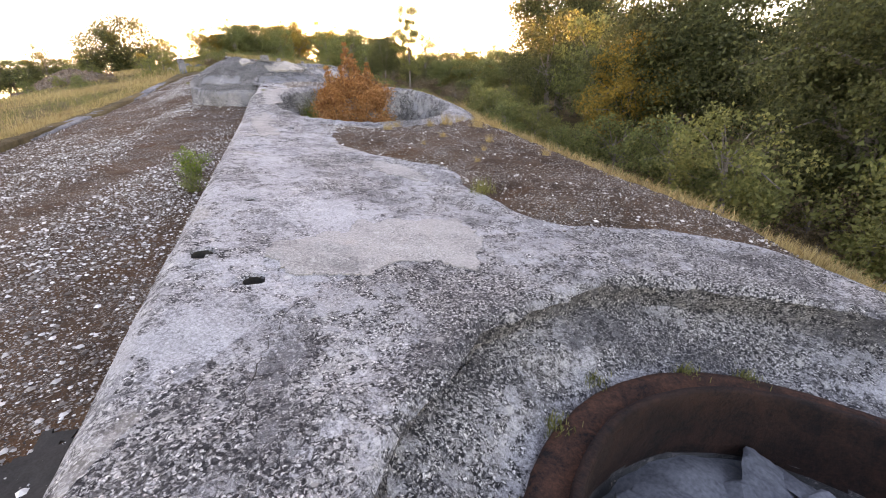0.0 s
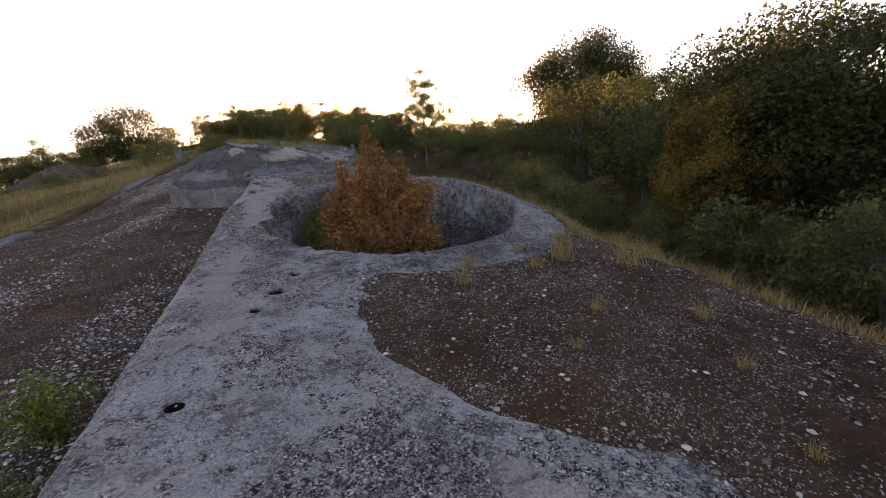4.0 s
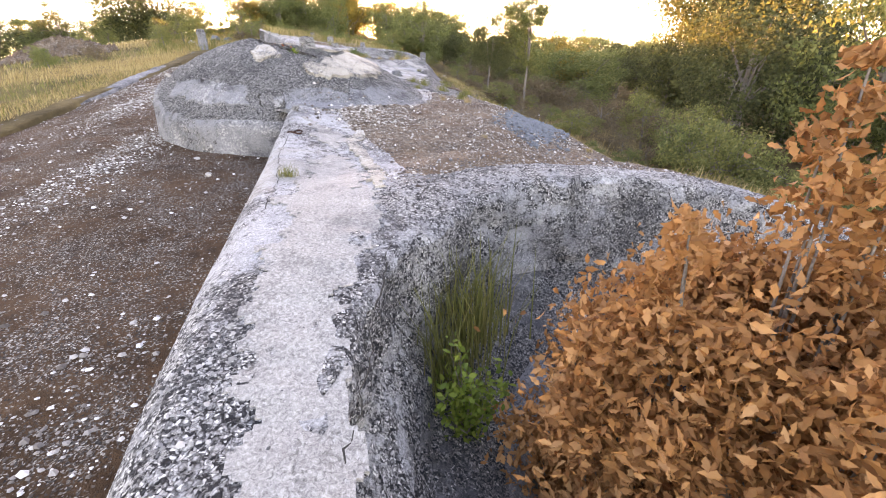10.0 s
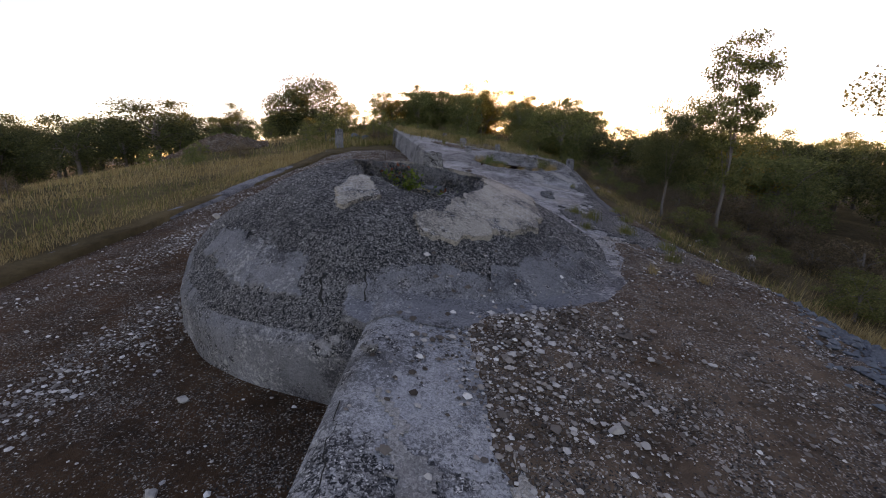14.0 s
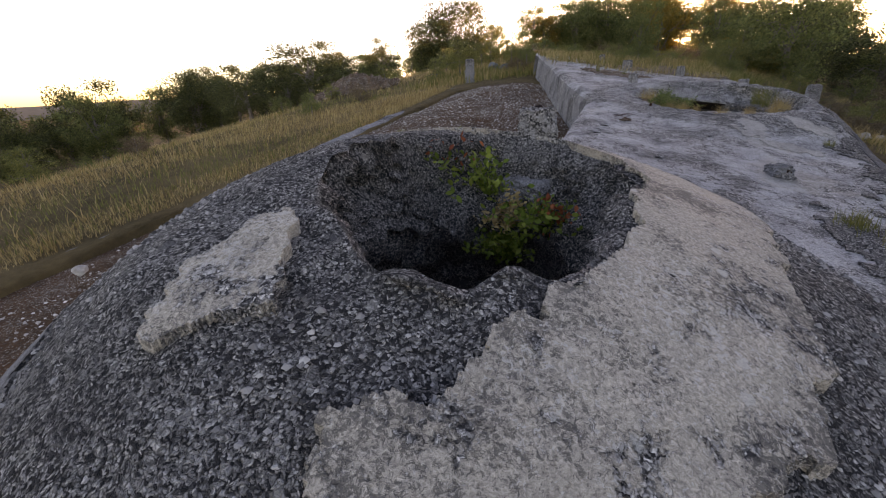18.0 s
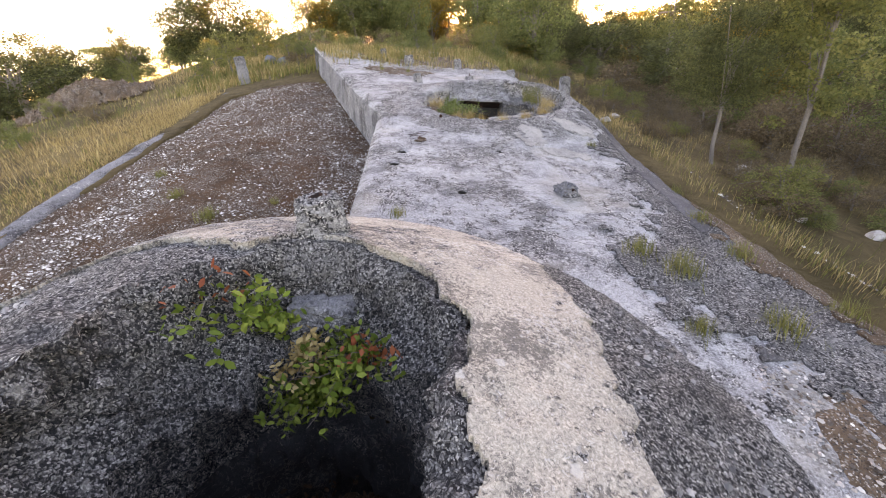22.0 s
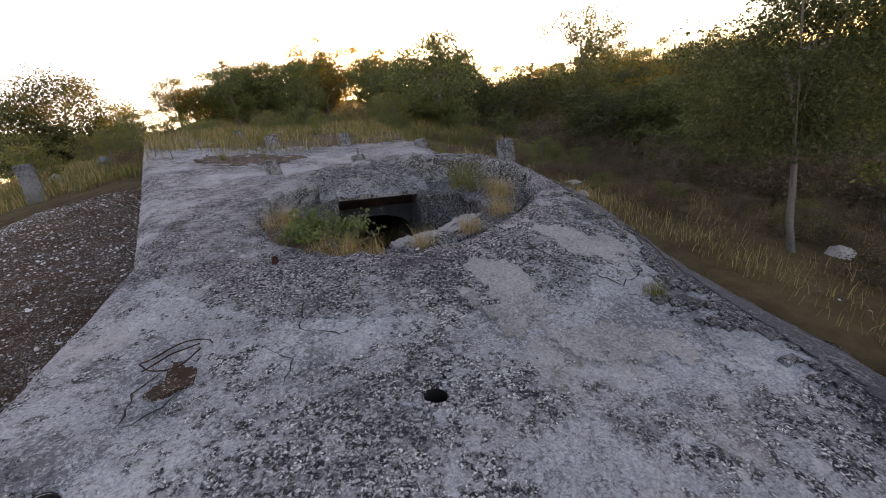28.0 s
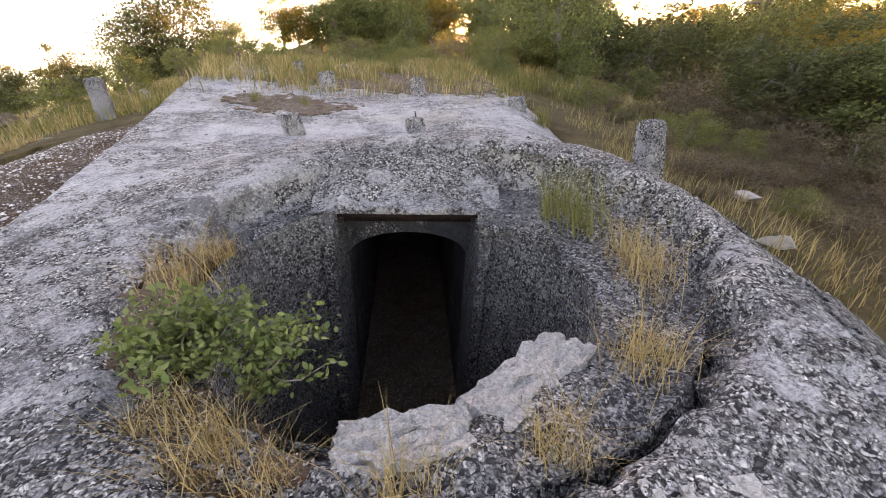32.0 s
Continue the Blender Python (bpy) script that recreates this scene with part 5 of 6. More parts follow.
    pebbles("rim_grit", scatter(r, 4200, 0.4, 6.6, 6.7, 12.9, ring2), 0.0075, M["grit"], r, "pebbles standing proud of the pit's rim", 0.7, 0.7)
    ring4 = lambda x, y: (radius(x, y, PIT4) > 1.58) * (radius(x, y, PIT4) < 2.7) * 1.0
    pebbles("rim_grit", scatter(r, 2600, 0.7, 6.3, 25, 30.6, ring4), 0.008, M["grit"], r, "pebbles standing proud of the pit's rim", 0.7, 0.7)


def tuft(name, label, seed, n, height, width, material, spread=0.06, lean=0.9):
    r = np.random.RandomState(seed)
    p = np.column_stack([r.normal(0, spread, (n, 2)), np.full(n, -0.01)])
    ob = tagged(new(name, blades(name, p, height, width, material, r, lean)), label, "grass", kind="")
    return ob


def build_grass():
    r = np.random.RandomState(8)
    dry = tuft("grass_tuft", "dry straw coloured grass tuft on stony soil", 1, 110, 0.17, 0.0022, M["straw"], 0.045, 1.3)
    green = tuft("grass_tuft", "yellow green grass tuft at the roof's edge", 2, 160, 0.17, 0.0028, M["grass"], 0.07, 0.8)
    spots = [(3.32, 6.66, 1.0), (3.0, 6.06, 0.9), (4.93, 7.07, 1.2), (4.24, 6.21, 1.3), (4.7, 5.7, 1.5), (3.85, 6.1, 0.8), (5.2, 5.9, 1.2), (3.7, 5.0, 0.6), (4.4, 4.6, 0.7), (5.5, 6.6, 1.2), (4.0, 4.0, 0.5),
             (5.3, 4.6, 0.8), (4.9, 3.6, 0.7), (5.6, 5.2, 1.1), (3.6, 3.4, 0.4), (4.2, 7.0, 0.6), (3.2, 4.6, 0.4), (5.0, 14.0, 0.5), (4.4, 13.2, 0.5), (3.4, 14.2, 0.4), (4.4, 17.9, 0.8), (3.9, 18.1, 0.7)]
    set_at(dry, *spots[0][:2], float(surface(*spots[0][:2])))
    for x, y, s in spots[1:]:
        put(dry, x, y, float(surface(x, y)) - 0.004, x * 77, s * 1.05)
    gs = [(3.18, 2.36, 1.0), (0.86, 12.75, 0.6), (3.93, 21.48, 1.0), (4.18, 21.14, 1.2), (5.1, 22.2, 0.9), (4.53, 20.34, 1.1), (3.84, 20.37, 0.7), (5.0, 21.4, 1.0), (1.55, 22.32, 0.6), (0.95, 22.45, 0.5), (5.6, 23.4, 0.8), (4.9, 24.9, 0.6),
          (-0.9, 22.9, 0.8), (-1.3, 24.2, 1.1), (-2.2, 25.2, 0.9), (-3.0, 26.4, 0.8), (-0.4, 24.6, 0.6), (4.6, 18.9, 0.9), (4.9, 19.6, 1.0), (5.3, 20.5, 1.1)]
    set_at(green, *gs[0][:2], float(surface(*gs[0][:2])))
    for x, y, s in gs[1:]:
        put(green, x, y, float(surface(x, y)) - 0.004, x * 61, s)
    # fringe along the roof's outer edge
    n = 70000
    y = r.uniform(-3, 34, n)
    x = right_edge(y) + 0.1 + np.abs(r.normal(0.45, 0.45, n))
    keep = np.clip(0.55 + 0.7 * W_MID(x * 0.7, y * 0.7), 0.05, 1) > r.uniform(0, 1, n)
    x, y = x[keep], y[keep]
    z = np.where(x < right_edge(y) + 0.72, roof_height(x, y), ground_height(x, y))
    z = np.maximum(z, ground_height(x, y)) - 0.02
    spots = np.column_stack([x, y, z])
    for lab, mat, pick in (("tall dry grass along the roof's outer edge", "straw", y < 18.5), ("yellow green grass along the roof's outer edge", "grass", (y >= 18.5) & (r.uniform(0, 1, len(y)) < 0.12)), ("short dry grass along the roof's outer edge", "straw", (y >= 18.5) & (r.uniform(0, 1, len(y)) < 0.12))):
        tagged(new("grass_fringe", blades("grass_fringe", spots[pick], 0.3 if lab.startswith("tall") else 0.16, 0.004, M[mat], r, 0.7)), lab, "grass", kind="stuff")
    # dry grass that has spread onto the soil along the outer edge
    p = scatter(r, 26000, 4.6, 6.7, -0.5, 13.5, lambda x, y: np.clip((x - 5.1) / 1.2, 0, 1) ** 1.6 * (soil_height(x, y) > 0.3) * np.clip(0.5 + 0.8 * W_MID(x, y * 0.7), 0.03, 1) * (radius(x, y, PIT2) > 2.9))
    tagged(new("edge_grass", blades("edge_grass", np.column_stack([p, surface(p[:, 0], p[:, 1]) - 0.01]), 0.15, 0.0035, M["straw"], r, 0.9)), "dry blond grass on the soil's outer edge", "grass", kind="stuff")
    # slope below, and the far end
    def field(name, label, n, x0, x1, y0, y1, h, w, mat, dens):
        p = scatter(r, n, x0, x1, y0, y1, dens)
        z = ground_height(p[:, 0], p[:, 1]) - 0.03
        tagged(new(name, blades(name, np.column_stack([p, z]), h, w, mat, r, 0.7)), label, "grass", kind="stuff")
    patchy = lambda x, y: np.clip(0.4 + 0.8 * W_BIG(x * 0.6, y * 0.6), 0.04, 1)
    other = lambda x, y: np.clip(0.4 - 0.8 * W_BIG(x * 0.6, y * 0.6), 0.04, 1)
    field("dry_grass", "dry grass on the slope beside the battery", 30000, 6.6, 15, -6, 44, 0.24, 0.005, M["straw"], lambda x, y: patchy(x, y) * np.where(y > 19, 0.32, 1))
    field("green_grass", "greener grass on the slope beside the battery", 12000, 6.8, 15, -6, 44, 0.2, 0.005, M["grass"], lambda x, y: other(x, y) * np.where(y > 19, 0.12, 1))
    field("dry_grass", "dry meadow grass on the hillside", 50000, -30, -4.8, 4, 62, 0.24, 0.010, M["straw"], lambda x, y: patchy(x, y) * (x < left_edge(np.clip(y, Y0, YK)) - 6.3))
    field("green_grass", "greener meadow grass on the hillside", 26000, -30, -4.8, 4, 62, 0.2, 0.010, M["grass"], lambda x, y: other(x, y) * (x < left_edge(np.clip(y, Y0, YK)) - 6.3))
    field("dry_grass", "dry meadow grass along the kerb", 36000, -11, -4.6, 6, 36, 0.1, 0.004, M["straw"], lambda x, y: patchy(x, y) * (x < left_edge(np.clip(y, Y0, YK)) - 6.3))
    field("green_grass", "greener meadow grass along the kerb", 18000, -11, -4.6, 6, 36, 0.09, 0.004, M["grass"], lambda x, y: other(x, y) * (x < left_edge(np.clip(y, Y0, YK)) - 6.3))
    field("dry_grass", "short dry grass at the foot of the kerb", 15000, -7.6, -4.4, 4, 36, 0.12, 0.006, M["straw"], lambda x, y: 1.0 * (x < left_edge(np.clip(y, Y0, YK)) - 6.22) * (x > left_edge(np.clip(y, Y0, YK)) - 7.4))
    field("dry_grass", "dry grass beyond the end of the roof", 12000, -8, 14, 37.5, 50, 0.4, 0.014, M["straw"], patchy)
    field("green_grass", "green growth beyond the end of the roof", 9000, -8, 12, 37, 50, 0.42, 0.014, M["grass"], other)


def build_end_growth():
    """Grass and low scrub that creep over the roof's far end."""
    r = np.random.RandomState(19)
    p = scatter(r, 9000, -2.5, 6.8, 32.5, 38.0, lambda x, y: (x > left_edge(y) + 0.05) * np.clip((y - 32.5) / 5, 0, 1) ** 1.5 * np.clip(0.35 + 0.9 * W_MID(x * 0.8, y), 0.02, 1))
    z = roof_height(p[:, 0], p[:, 1]) - 0.01
    half = r.uniform(0, 1, len(p)) < 0.5
    for mat, lab, k in (("straw", "dry grass creeping over the roof's far end", half), ("grass", "green growth creeping over the roof's far end", ~half)):
        tagged(new("end_grass", blades("end_grass", np.column_stack([p, z])[k], 0.24, 0.008, M[mat], r, 0.8)), lab, "grass", kind="stuff")
    bush = [o for o in bpy.data.objects if o.name in ("shrub", "shrub.001", "shrub.002")]
    for i in range(14):
        x = -3.0 + 9.5 * i / 13
        put(bush[i % 3], x, 38.4 + r.uniform(0, 1.2), -0.5, x * 50, r.uniform(0.35, 0.6), 0.8)


build_stones()
build_grass()
build_end_growth()


# ---- things on the battery ----
def rock(name, label, seed, size, material, category="rock", cuts=15):
    """A broken stone: a ball of points cut flat by random planes."""
    r = np.random.RandomState(seed)
    bm = bmesh.new()
    bmesh.ops.create_icosphere(bm, subdivisions=3, radius=1.0)
    planes = []
    for i in range(cuts):
        d = r.normal(size=3)
        planes.append((d / np.linalg.norm(d), r.uniform(0.38, 0.75)))
    for v in bm.verts:
        p = np.array(v.co)
        for d, k in planes:
            e = p @ d - k
            if e > 0:
                p = p - d * e
        p = p * (1 + 0.05 * math.sin(9 * p[0] + seed) * math.cos(8 * p[1] + 3 * p[2])) * size
        v.co = p * np.array([1.0, 0.85, 0.68])
    me = bpy.data.meshes.new(name)
    bm.to_mesh(me)
    bm.free()
    me.materials.append(material)
    return tagged(new(name, me), label, category)


def block(w, d, h, seed, rough=0.015, taper=0.9, cut=6):
    """A worn upright block, base at z = 0."""
    r = np.random.RandomState(seed)
    bm = bmesh.new()
    bmesh.ops.create_cube(bm, size=1.0)
    bmesh.ops.subdivide_edges(bm, edges=bm.edges[:], cuts=cut, use_grid_fill=True)
    wob = Waves(seed + 300, 14, 0.12)
    for v in bm.verts:
        x, y, z = v.co
        q = max(abs(x), abs(y), abs(z))
        n = math.sqrt(x * x + y * y + z * z)
        f = 1 - 0.10 * max(0.0, n / q - 1.25)                     # rounded arrises
        t = z + 0.5
        s = 1 + (taper - 1) * t
        v.co = (x * w * s * f + rough * float(wob(y * 3 + z * 5, z * 4 + x)), y * d * s * f + rough * float(wob(x * 3 + z * 4, z * 5 - y)), t * h * (f if t > 0.5 else 1) + (rough * float(wob(x * 6, y * 6)) if t > 0.9 else 0))
    me = bpy.data.meshes.new("block")
    bm.to_mesh(me)
    bm.free()
    return me


def post(label, seed, w, h, x, y, rebar=True, turn=20.0):
    z = float(surface(x, y)) if x < 7 else gz(x, y)
    ob = tagged(new("concrete_post"), label, "post", group="broken concrete posts")
    me = block(w, w * 0.95, h + 0.12, seed, 0.012)
    me.materials.append(M["rim"])
    part("stub", me, ob).location = (0, 0, -0.12)
    if rebar:
        part("rebar", limbs("rebar", [([(0.02, 0, h - 0.03), (0.022, 0.004, h + 0.03), (0.02, 0.012, h + 0.07)], [0.008, 0.008, 0.007], 6)], M["rust"]), ob, "rusty reinforcing rod")
    set_at(ob, x, y, z, turn)
    return ob


post("tall pebbly concrete post stub with a rusty rod", 1, 0.24, 1.08, 6.25, 29.55)
post("short pebbly concrete post stub on the roof", 2, 0.2, 0.22, 3.69, 30.6)
post("short pebbly concrete post stub on the roof", 3, 0.2, 0.24, 2.22, 30.6, False, 40)
post("pebbly concrete post stub at the roof's end", 4, 0.24, 0.3, 3.75, 33.5, False, 70)
post("pebbly concrete post stub at the roof's end", 5, 0.3, 0.32, 2.1, 33.7, False, 10)
post("low broken concrete stub in dry grass", 6, 0.26, 0.2, 5.4, 32.6, False, 55)
post("low broken concrete stub in dry grass", 7, 0.2, 0.3, 1.2, 35.4, False, 15)
ob = tagged(new("concrete_post"), "tall weathered concrete post on the hillside", "post", group="broken concrete posts")
me = block(0.42, 0.4, 1.35, 8, 0.03)
me.materials.append(M["face"])
part("stub", me, ob).location = (0, 0, -0.3)
set_at(ob, -4.7, 37.7, gz(-4.7, 37.7), 25)

# lump on the dome's back rim, with a rusty scab
ob = tagged(new("concrete_lump"), "weathered concrete lump with a rusty scab on top", "concrete block")
me = block(0.36, 0.3, 0.36, 21, 0.022, 0.84, 8)
me.materials.append(M["rim"])
part("lump", me, ob).location = (0, 0, -0.08)
part("scab", limbs("scab", [([(-0.05, 0, 0.262), (0.02, 0.01, 0.274), (0.08, 0.02, 0.262)], [0.03, 0.035, 0.02], 7)], M["rust"]), ob, "orange rusty iron scab")
set_at(ob, 1.0, 20.98, float(dome_height(np.array(1.0), np.array(20.98))) + 0.03, 12)

STONES = (
        (0.62, 15.62, 0.05, 0.17, "broken concrete stone at the end of the slab", "rim", 31, "stone"),
        (0.86, 15.75, 0.04, 0.1, "broken concrete stone at the end of the slab", "rim", 32, "stone"),
        (-1.5, 18.3, -0.12, 0.07, "small pale stone on the dome's edge", "stone", 33, "stone"),
        (6.15, 11.75, None, 0.17, "pebbly stone on the pit's outer rim", "rim", 34, "stone"),
        (6.1, 7.95, None, 0.16, "dark lichened stone at the roof's edge", "rim", 35, "stone"),
        (6.7, 24.3, None, 0.16, "grey stone in the grass beside the roof", "stone", 36, "stone"),
        (7.9, 23.4, None, 0.13, "pale stone lying on the grassy slope", "stone", 37, "stone"),
        (9.2, 23.2, None, 0.17, "pale stone lying on the grassy slope", "stone", 38, "stone"),
        (9.0, 26.0, None, 0.2, "pale stone lying on the grassy slope", "stone", 39, "stone"),
        (6.6, 21.3, None, 0.1, "pale stone at the foot of the roof", "stone", 40, "stone"),
        (6.45, 20.6, None, 0.08, "pale stone at the foot of the roof", "stone", 41, "stone"))
MORE_STONES = (
        (7.0, 28.6, None, 0.2, "pale stone beside the roof", "stone", 42, "stone"),
        (8.2, 30.5, None, 0.22, "pale stone on the bank", "stone", 43, "stone"),
        (2.3, 15.2, None, 0.06, "pale angular stone on the soil", "stone", 44, "stone"),
        (3.3, 13.4, None, 0.05, "pale angular stone on the soil", "stone", 45, "stone"),
        (2.7, 14.2, None, 0.05, "pale angular stone on the soil", "stone", 46, "stone"),
        (6.0, 15.6, None, 0.12, "pale stone in the rubble", "stone", 47, "stone"),
        (-0.35, 15.3, None, 0.07, "pale stone on the apron below the dome", "stone", 48, "stone"),
        (-0.7, 16.2, None, 0.06, "pale stone on the apron below the dome", "stone", 49, "stone"),
        (-5.2, 44.0, None, 0.6, "heap of grey rubble in the scrub", "slate", 52, "rubble"),
        (-4.2, 43.2, None, 0.45, "heap of grey rubble in the scrub", "slate", 53, "rubble"),
        (-6.2, 42.4, None, 0.4, "pale concrete slab in the scrub", "stone", 54, "rubble"))
for x, y, z, s, lab, mat, sd, name in STONES + MORE_STONES:
    ob = rock(name, lab, sd, s, M[mat], name)
    if z is None:
        z = float(surface(x, y)) if -5.8 < x < 6.8 and y < 36 else gz(x, y)
    set_at(ob, x, y, z + 0.25 * s, sd * 37)

# lump of concrete with an iron socket, standing proud of the roof
ob = tagged(new("concrete_lump"), "bluish concrete lump with a rusted socket", "concrete block")
me = block(0.28, 0.26, 0.2, 61, 0.03, 0.7, 7)
me.materials.append(M["face"])
part("lump", me, ob).location = (0, 0, -0.07)
part("socket", limbs("socket", [([(0.05, -0.11, 0.05), (0.04, -0.07, 0.06)], [0.03, 0.028], 9)], M["rust"]), ob, "rusty iron socket")
set_at(ob, 3.72, 22.95, float(surface(3.72, 22.95)), 15)


def wire(name, label, loops, x, y, turn=0.0, material="rust", category="iron"):
    ob = tagged(new(name, limbs(name, loops, M[material])), label, category)
    return set_at(ob, x, y, float(surface(x, y)), turn)


ringpath = [(0.085 * math.cos(a), 0.07 * math.sin(a), 0.02 + 0.015 * math.sin(2 * a)) for a in np.linspace(0, 5.9, 18)]
wire("iron_ring", "rusty iron lifting ring set in the roof", [(ringpath, [0.011] * 18, 6)], 0.88, 14.43)
loop = [(0.17 * math.cos(a) * (1 + 0.15 * math.sin(3 * a)), 0.13 * math.sin(a), 0.025 + 0.03 * abs(math.sin(a * 1.3))) for a in np.linspace(0.3, 6.0, 22)]
wire("wire_loop", "twisted rusty wire loop lying on the roof", [(loop, [0.004] * 22, 5), ([(0.1, 0.1, 0.03), (-0.02, 0.02, 0.05), (-0.16, -0.03, 0.02)], [0.004] * 3, 5)], 1.95, 25.2)
wire("rusty_stub", "rusty iron stub broken off in the roof", [([(0, 0, -0.03), (0.004, 0, 0.03), (0.01, 0, 0.05)], [0.03, 0.026, 0.02], 8)], 2.42, 26.25)

# rubble in the first pit
r = np.random.RandomState(71)
for i in range(34):
    a, q = r.uniform(0, 6.28), 1.22 * math.sqrt(r.uniform(0, 1))
    s = r.uniform(0.16, 0.34)
    ob = rock("rubble_slab", "blue grey slab of rubble in the pit", 100 + i, s, M["slate"], "rubble", 8)
    p = TILT @ Vector((PIT1[0] + q * math.cos(a), PIT1[1] + q * math.sin(a), -0.86 + 0.14 * r.uniform()))
    ob.matrix_basis = pose(*p, r.uniform(-25, 25), r.uniform(-25, 25), r.uniform(0, 360)) @ Matrix.Diagonal((1, 1, 0.45, 1))
    ob["group"] = "rubble slabs in the pit"

# ---- smooth patches left of the roof's skin ----
for outline in ([(0.83, 1.15), (1.13, 1.41), (1.63, 1.64), (2.25, 1.66), (2.56, 1.47), (2.49, 1.0), (2.11, 0.59), (1.85, 0.81), (1.42, 0.71), (1.12, 0.69), (0.88, 0.8)],
                [(3.6, 25.65), (3.98, 25.7), (4.0, 25.29), (4.05, 24.98), (3.85, 24.8), (3.66, 25.0), (3.6, 25.34)],
                [(3.9, 24.85), (4.31, 24.8), (4.75, 24.5), (4.5, 24.25), (4.2, 24.38), (4.0, 24.55)],
                [(4.3, 26.1), (4.6, 26.0), (5.1, 25.6), (5.0, 25.3), (4.6, 25.5)],
                [(0.8, 9.3), (1.05, 9.1), (1.2, 10.2), (1.42, 11.4), (1.55, 12.5), (1.35, 13.6), (1.05, 13.4), (0.9, 11.5)],
                [(0.55, 5.6), (0.95, 5.9), (1.0, 7.2), (0.85, 8.4), (0.62, 7.6)], [(1.3, 14.9), (1.5, 14.2), (1.3, 13.9), (1.05, 14.6), (1.0, 15.4)],
                [(2.0, 3.9), (2.5, 3.75), (2.85, 3.3), (2.7, 2.9), (2.3, 3.2)]):
    plate("skin_patch", outline, roof_height, 0.011, M["smooth"], ROOF, "smooth pale patch of cement skin", 0.025, 0.09, 0.002, 0.02)
plate("stained_strip", [(3.75, 20.9), (4.1, 20.2), (5.2, 18.9), (6.5, 19.2), (6.75, 22.0), (6.8, 26.5), (6.35, 28.4), (5.6, 27.4), (5.25, 25.8), (4.95, 24.2), (4.6, 22.6), (4.1, 21.8)], roof_height, 0.016, M["stain"], ROOF, "rain darkened pebbly strip of concrete", 0.05, 0.25, 0.003, 0.03)
plate("dark_strip", [(4.9, 21.9), (5.1, 22.1), (5.75, 23.1), (6.1, 24.3), (6.3, 26.0), (5.6, 26.0), (5.4, 25.0), (5.1, 23.6)], roof_height, 0.024, M["tar"], ROOF, "dark smooth strip of concrete", 0.05, 0.05, 0.003, 0.03)
plate("soil_patch", [(5.0, 21.2), (5.15, 22.2), (5.55, 22.9), (6.05, 23.7), (6.35, 25.4), (6.95, 26.2), (6.95, 20.2), (5.2, 20.2)], roof_height, 0.03, M["soil"], ROOF, "dark stony soil along the roof's outer edge", 0.05, 0.2, 0.014, 0.05)
plate("moss_patch", [(1.88, 24.95), (2.0, 24.9), (2.06, 25.08), (1.97, 25.18)], roof_height, 0.012, M["soil_dark"], ROOF, "mossy earth in a broken spot", 0.02, 0.03, 0.006, 0.03)
plate("ledge_soil", [(2.3, 26.9), (2.55, 26.5), (3.0, 26.15), (3.4, 26.05), (3.35, 26.3), (2.95, 26.5), (2.65, 26.85), (2.5, 27.3), (2.45, 27.8), (2.3, 27.6)], lambda x, y: 0 * x + 0.035, 0.02, M["soil"], ROOF, "earth on the pit's ledge", 0.04, 0.06, 0.02, 0.08)
plate("soil_patch", [(0.7, 32.5), (1.6, 31.7), (2.4, 31.6), (2.8, 32.1), (1.7, 33.0), (0.8, 33.2)], roof_height, 0.014, M["soil"], ROOF, "patch of soil and moss", 0.04, 0.2, 0.012, 0.05)
plate("soil_patch", [(1.0, 34.2), (4.6, 33.6), (5.6, 35.0), (5.4, 37.4), (0.4, 37.4)], roof_height, 0.016, M["soil"], ROOF, "patch of soil and dry moss", 0.05, 0.35, 0.014, 0.05)


# ---- plants in the pits ----
def shoots(seed, n, height, spread, droop=0.1, thick=0.008, origin=(0, 0, 0)):
    """Bent stems from one root; returns limb paths and leaf places."""
    r = np.random.RandomState(seed)
    paths, places = [], []
    for i in range(n):
        a, q = r.uniform(0, 6.28), math.sqrt(r.uniform(0.02, 1))
        h = height * (1 - 0.45 * q) * r.uniform(0.7, 1.1)
        tip = Vector((spread * q * math.cos(a), spread * q * math.sin(a), h))
        pts = [Vector(origin) + Vector((tip.x * t ** 1.3, tip.y * t ** 1.3, tip.z * t - droop * q * t * t * height)) + Vector(r.normal(size=3)) * 0.015 for t in np.linspace(0, 1, 6)]
        paths.append((pts, [thick * (1.15 - t) for t in np.linspace(0, 1, 6)], 5))
        places.append(pts)
    return paths, places


OAK = np.array([(0, -0.5, 0), (0.11, -0.2, 0.05), (0.25, 0.0, 0.09), (0.15, 0.13, 0.04), (0.22, 0.32, 0.08), (0, 0.52, -0.08), (-0.22, 0.32, 0.08), (-0.15, 0.13, 0.04), (-0.25, 0.0, 0.09), (-0.11, -0.2, 0.05)])


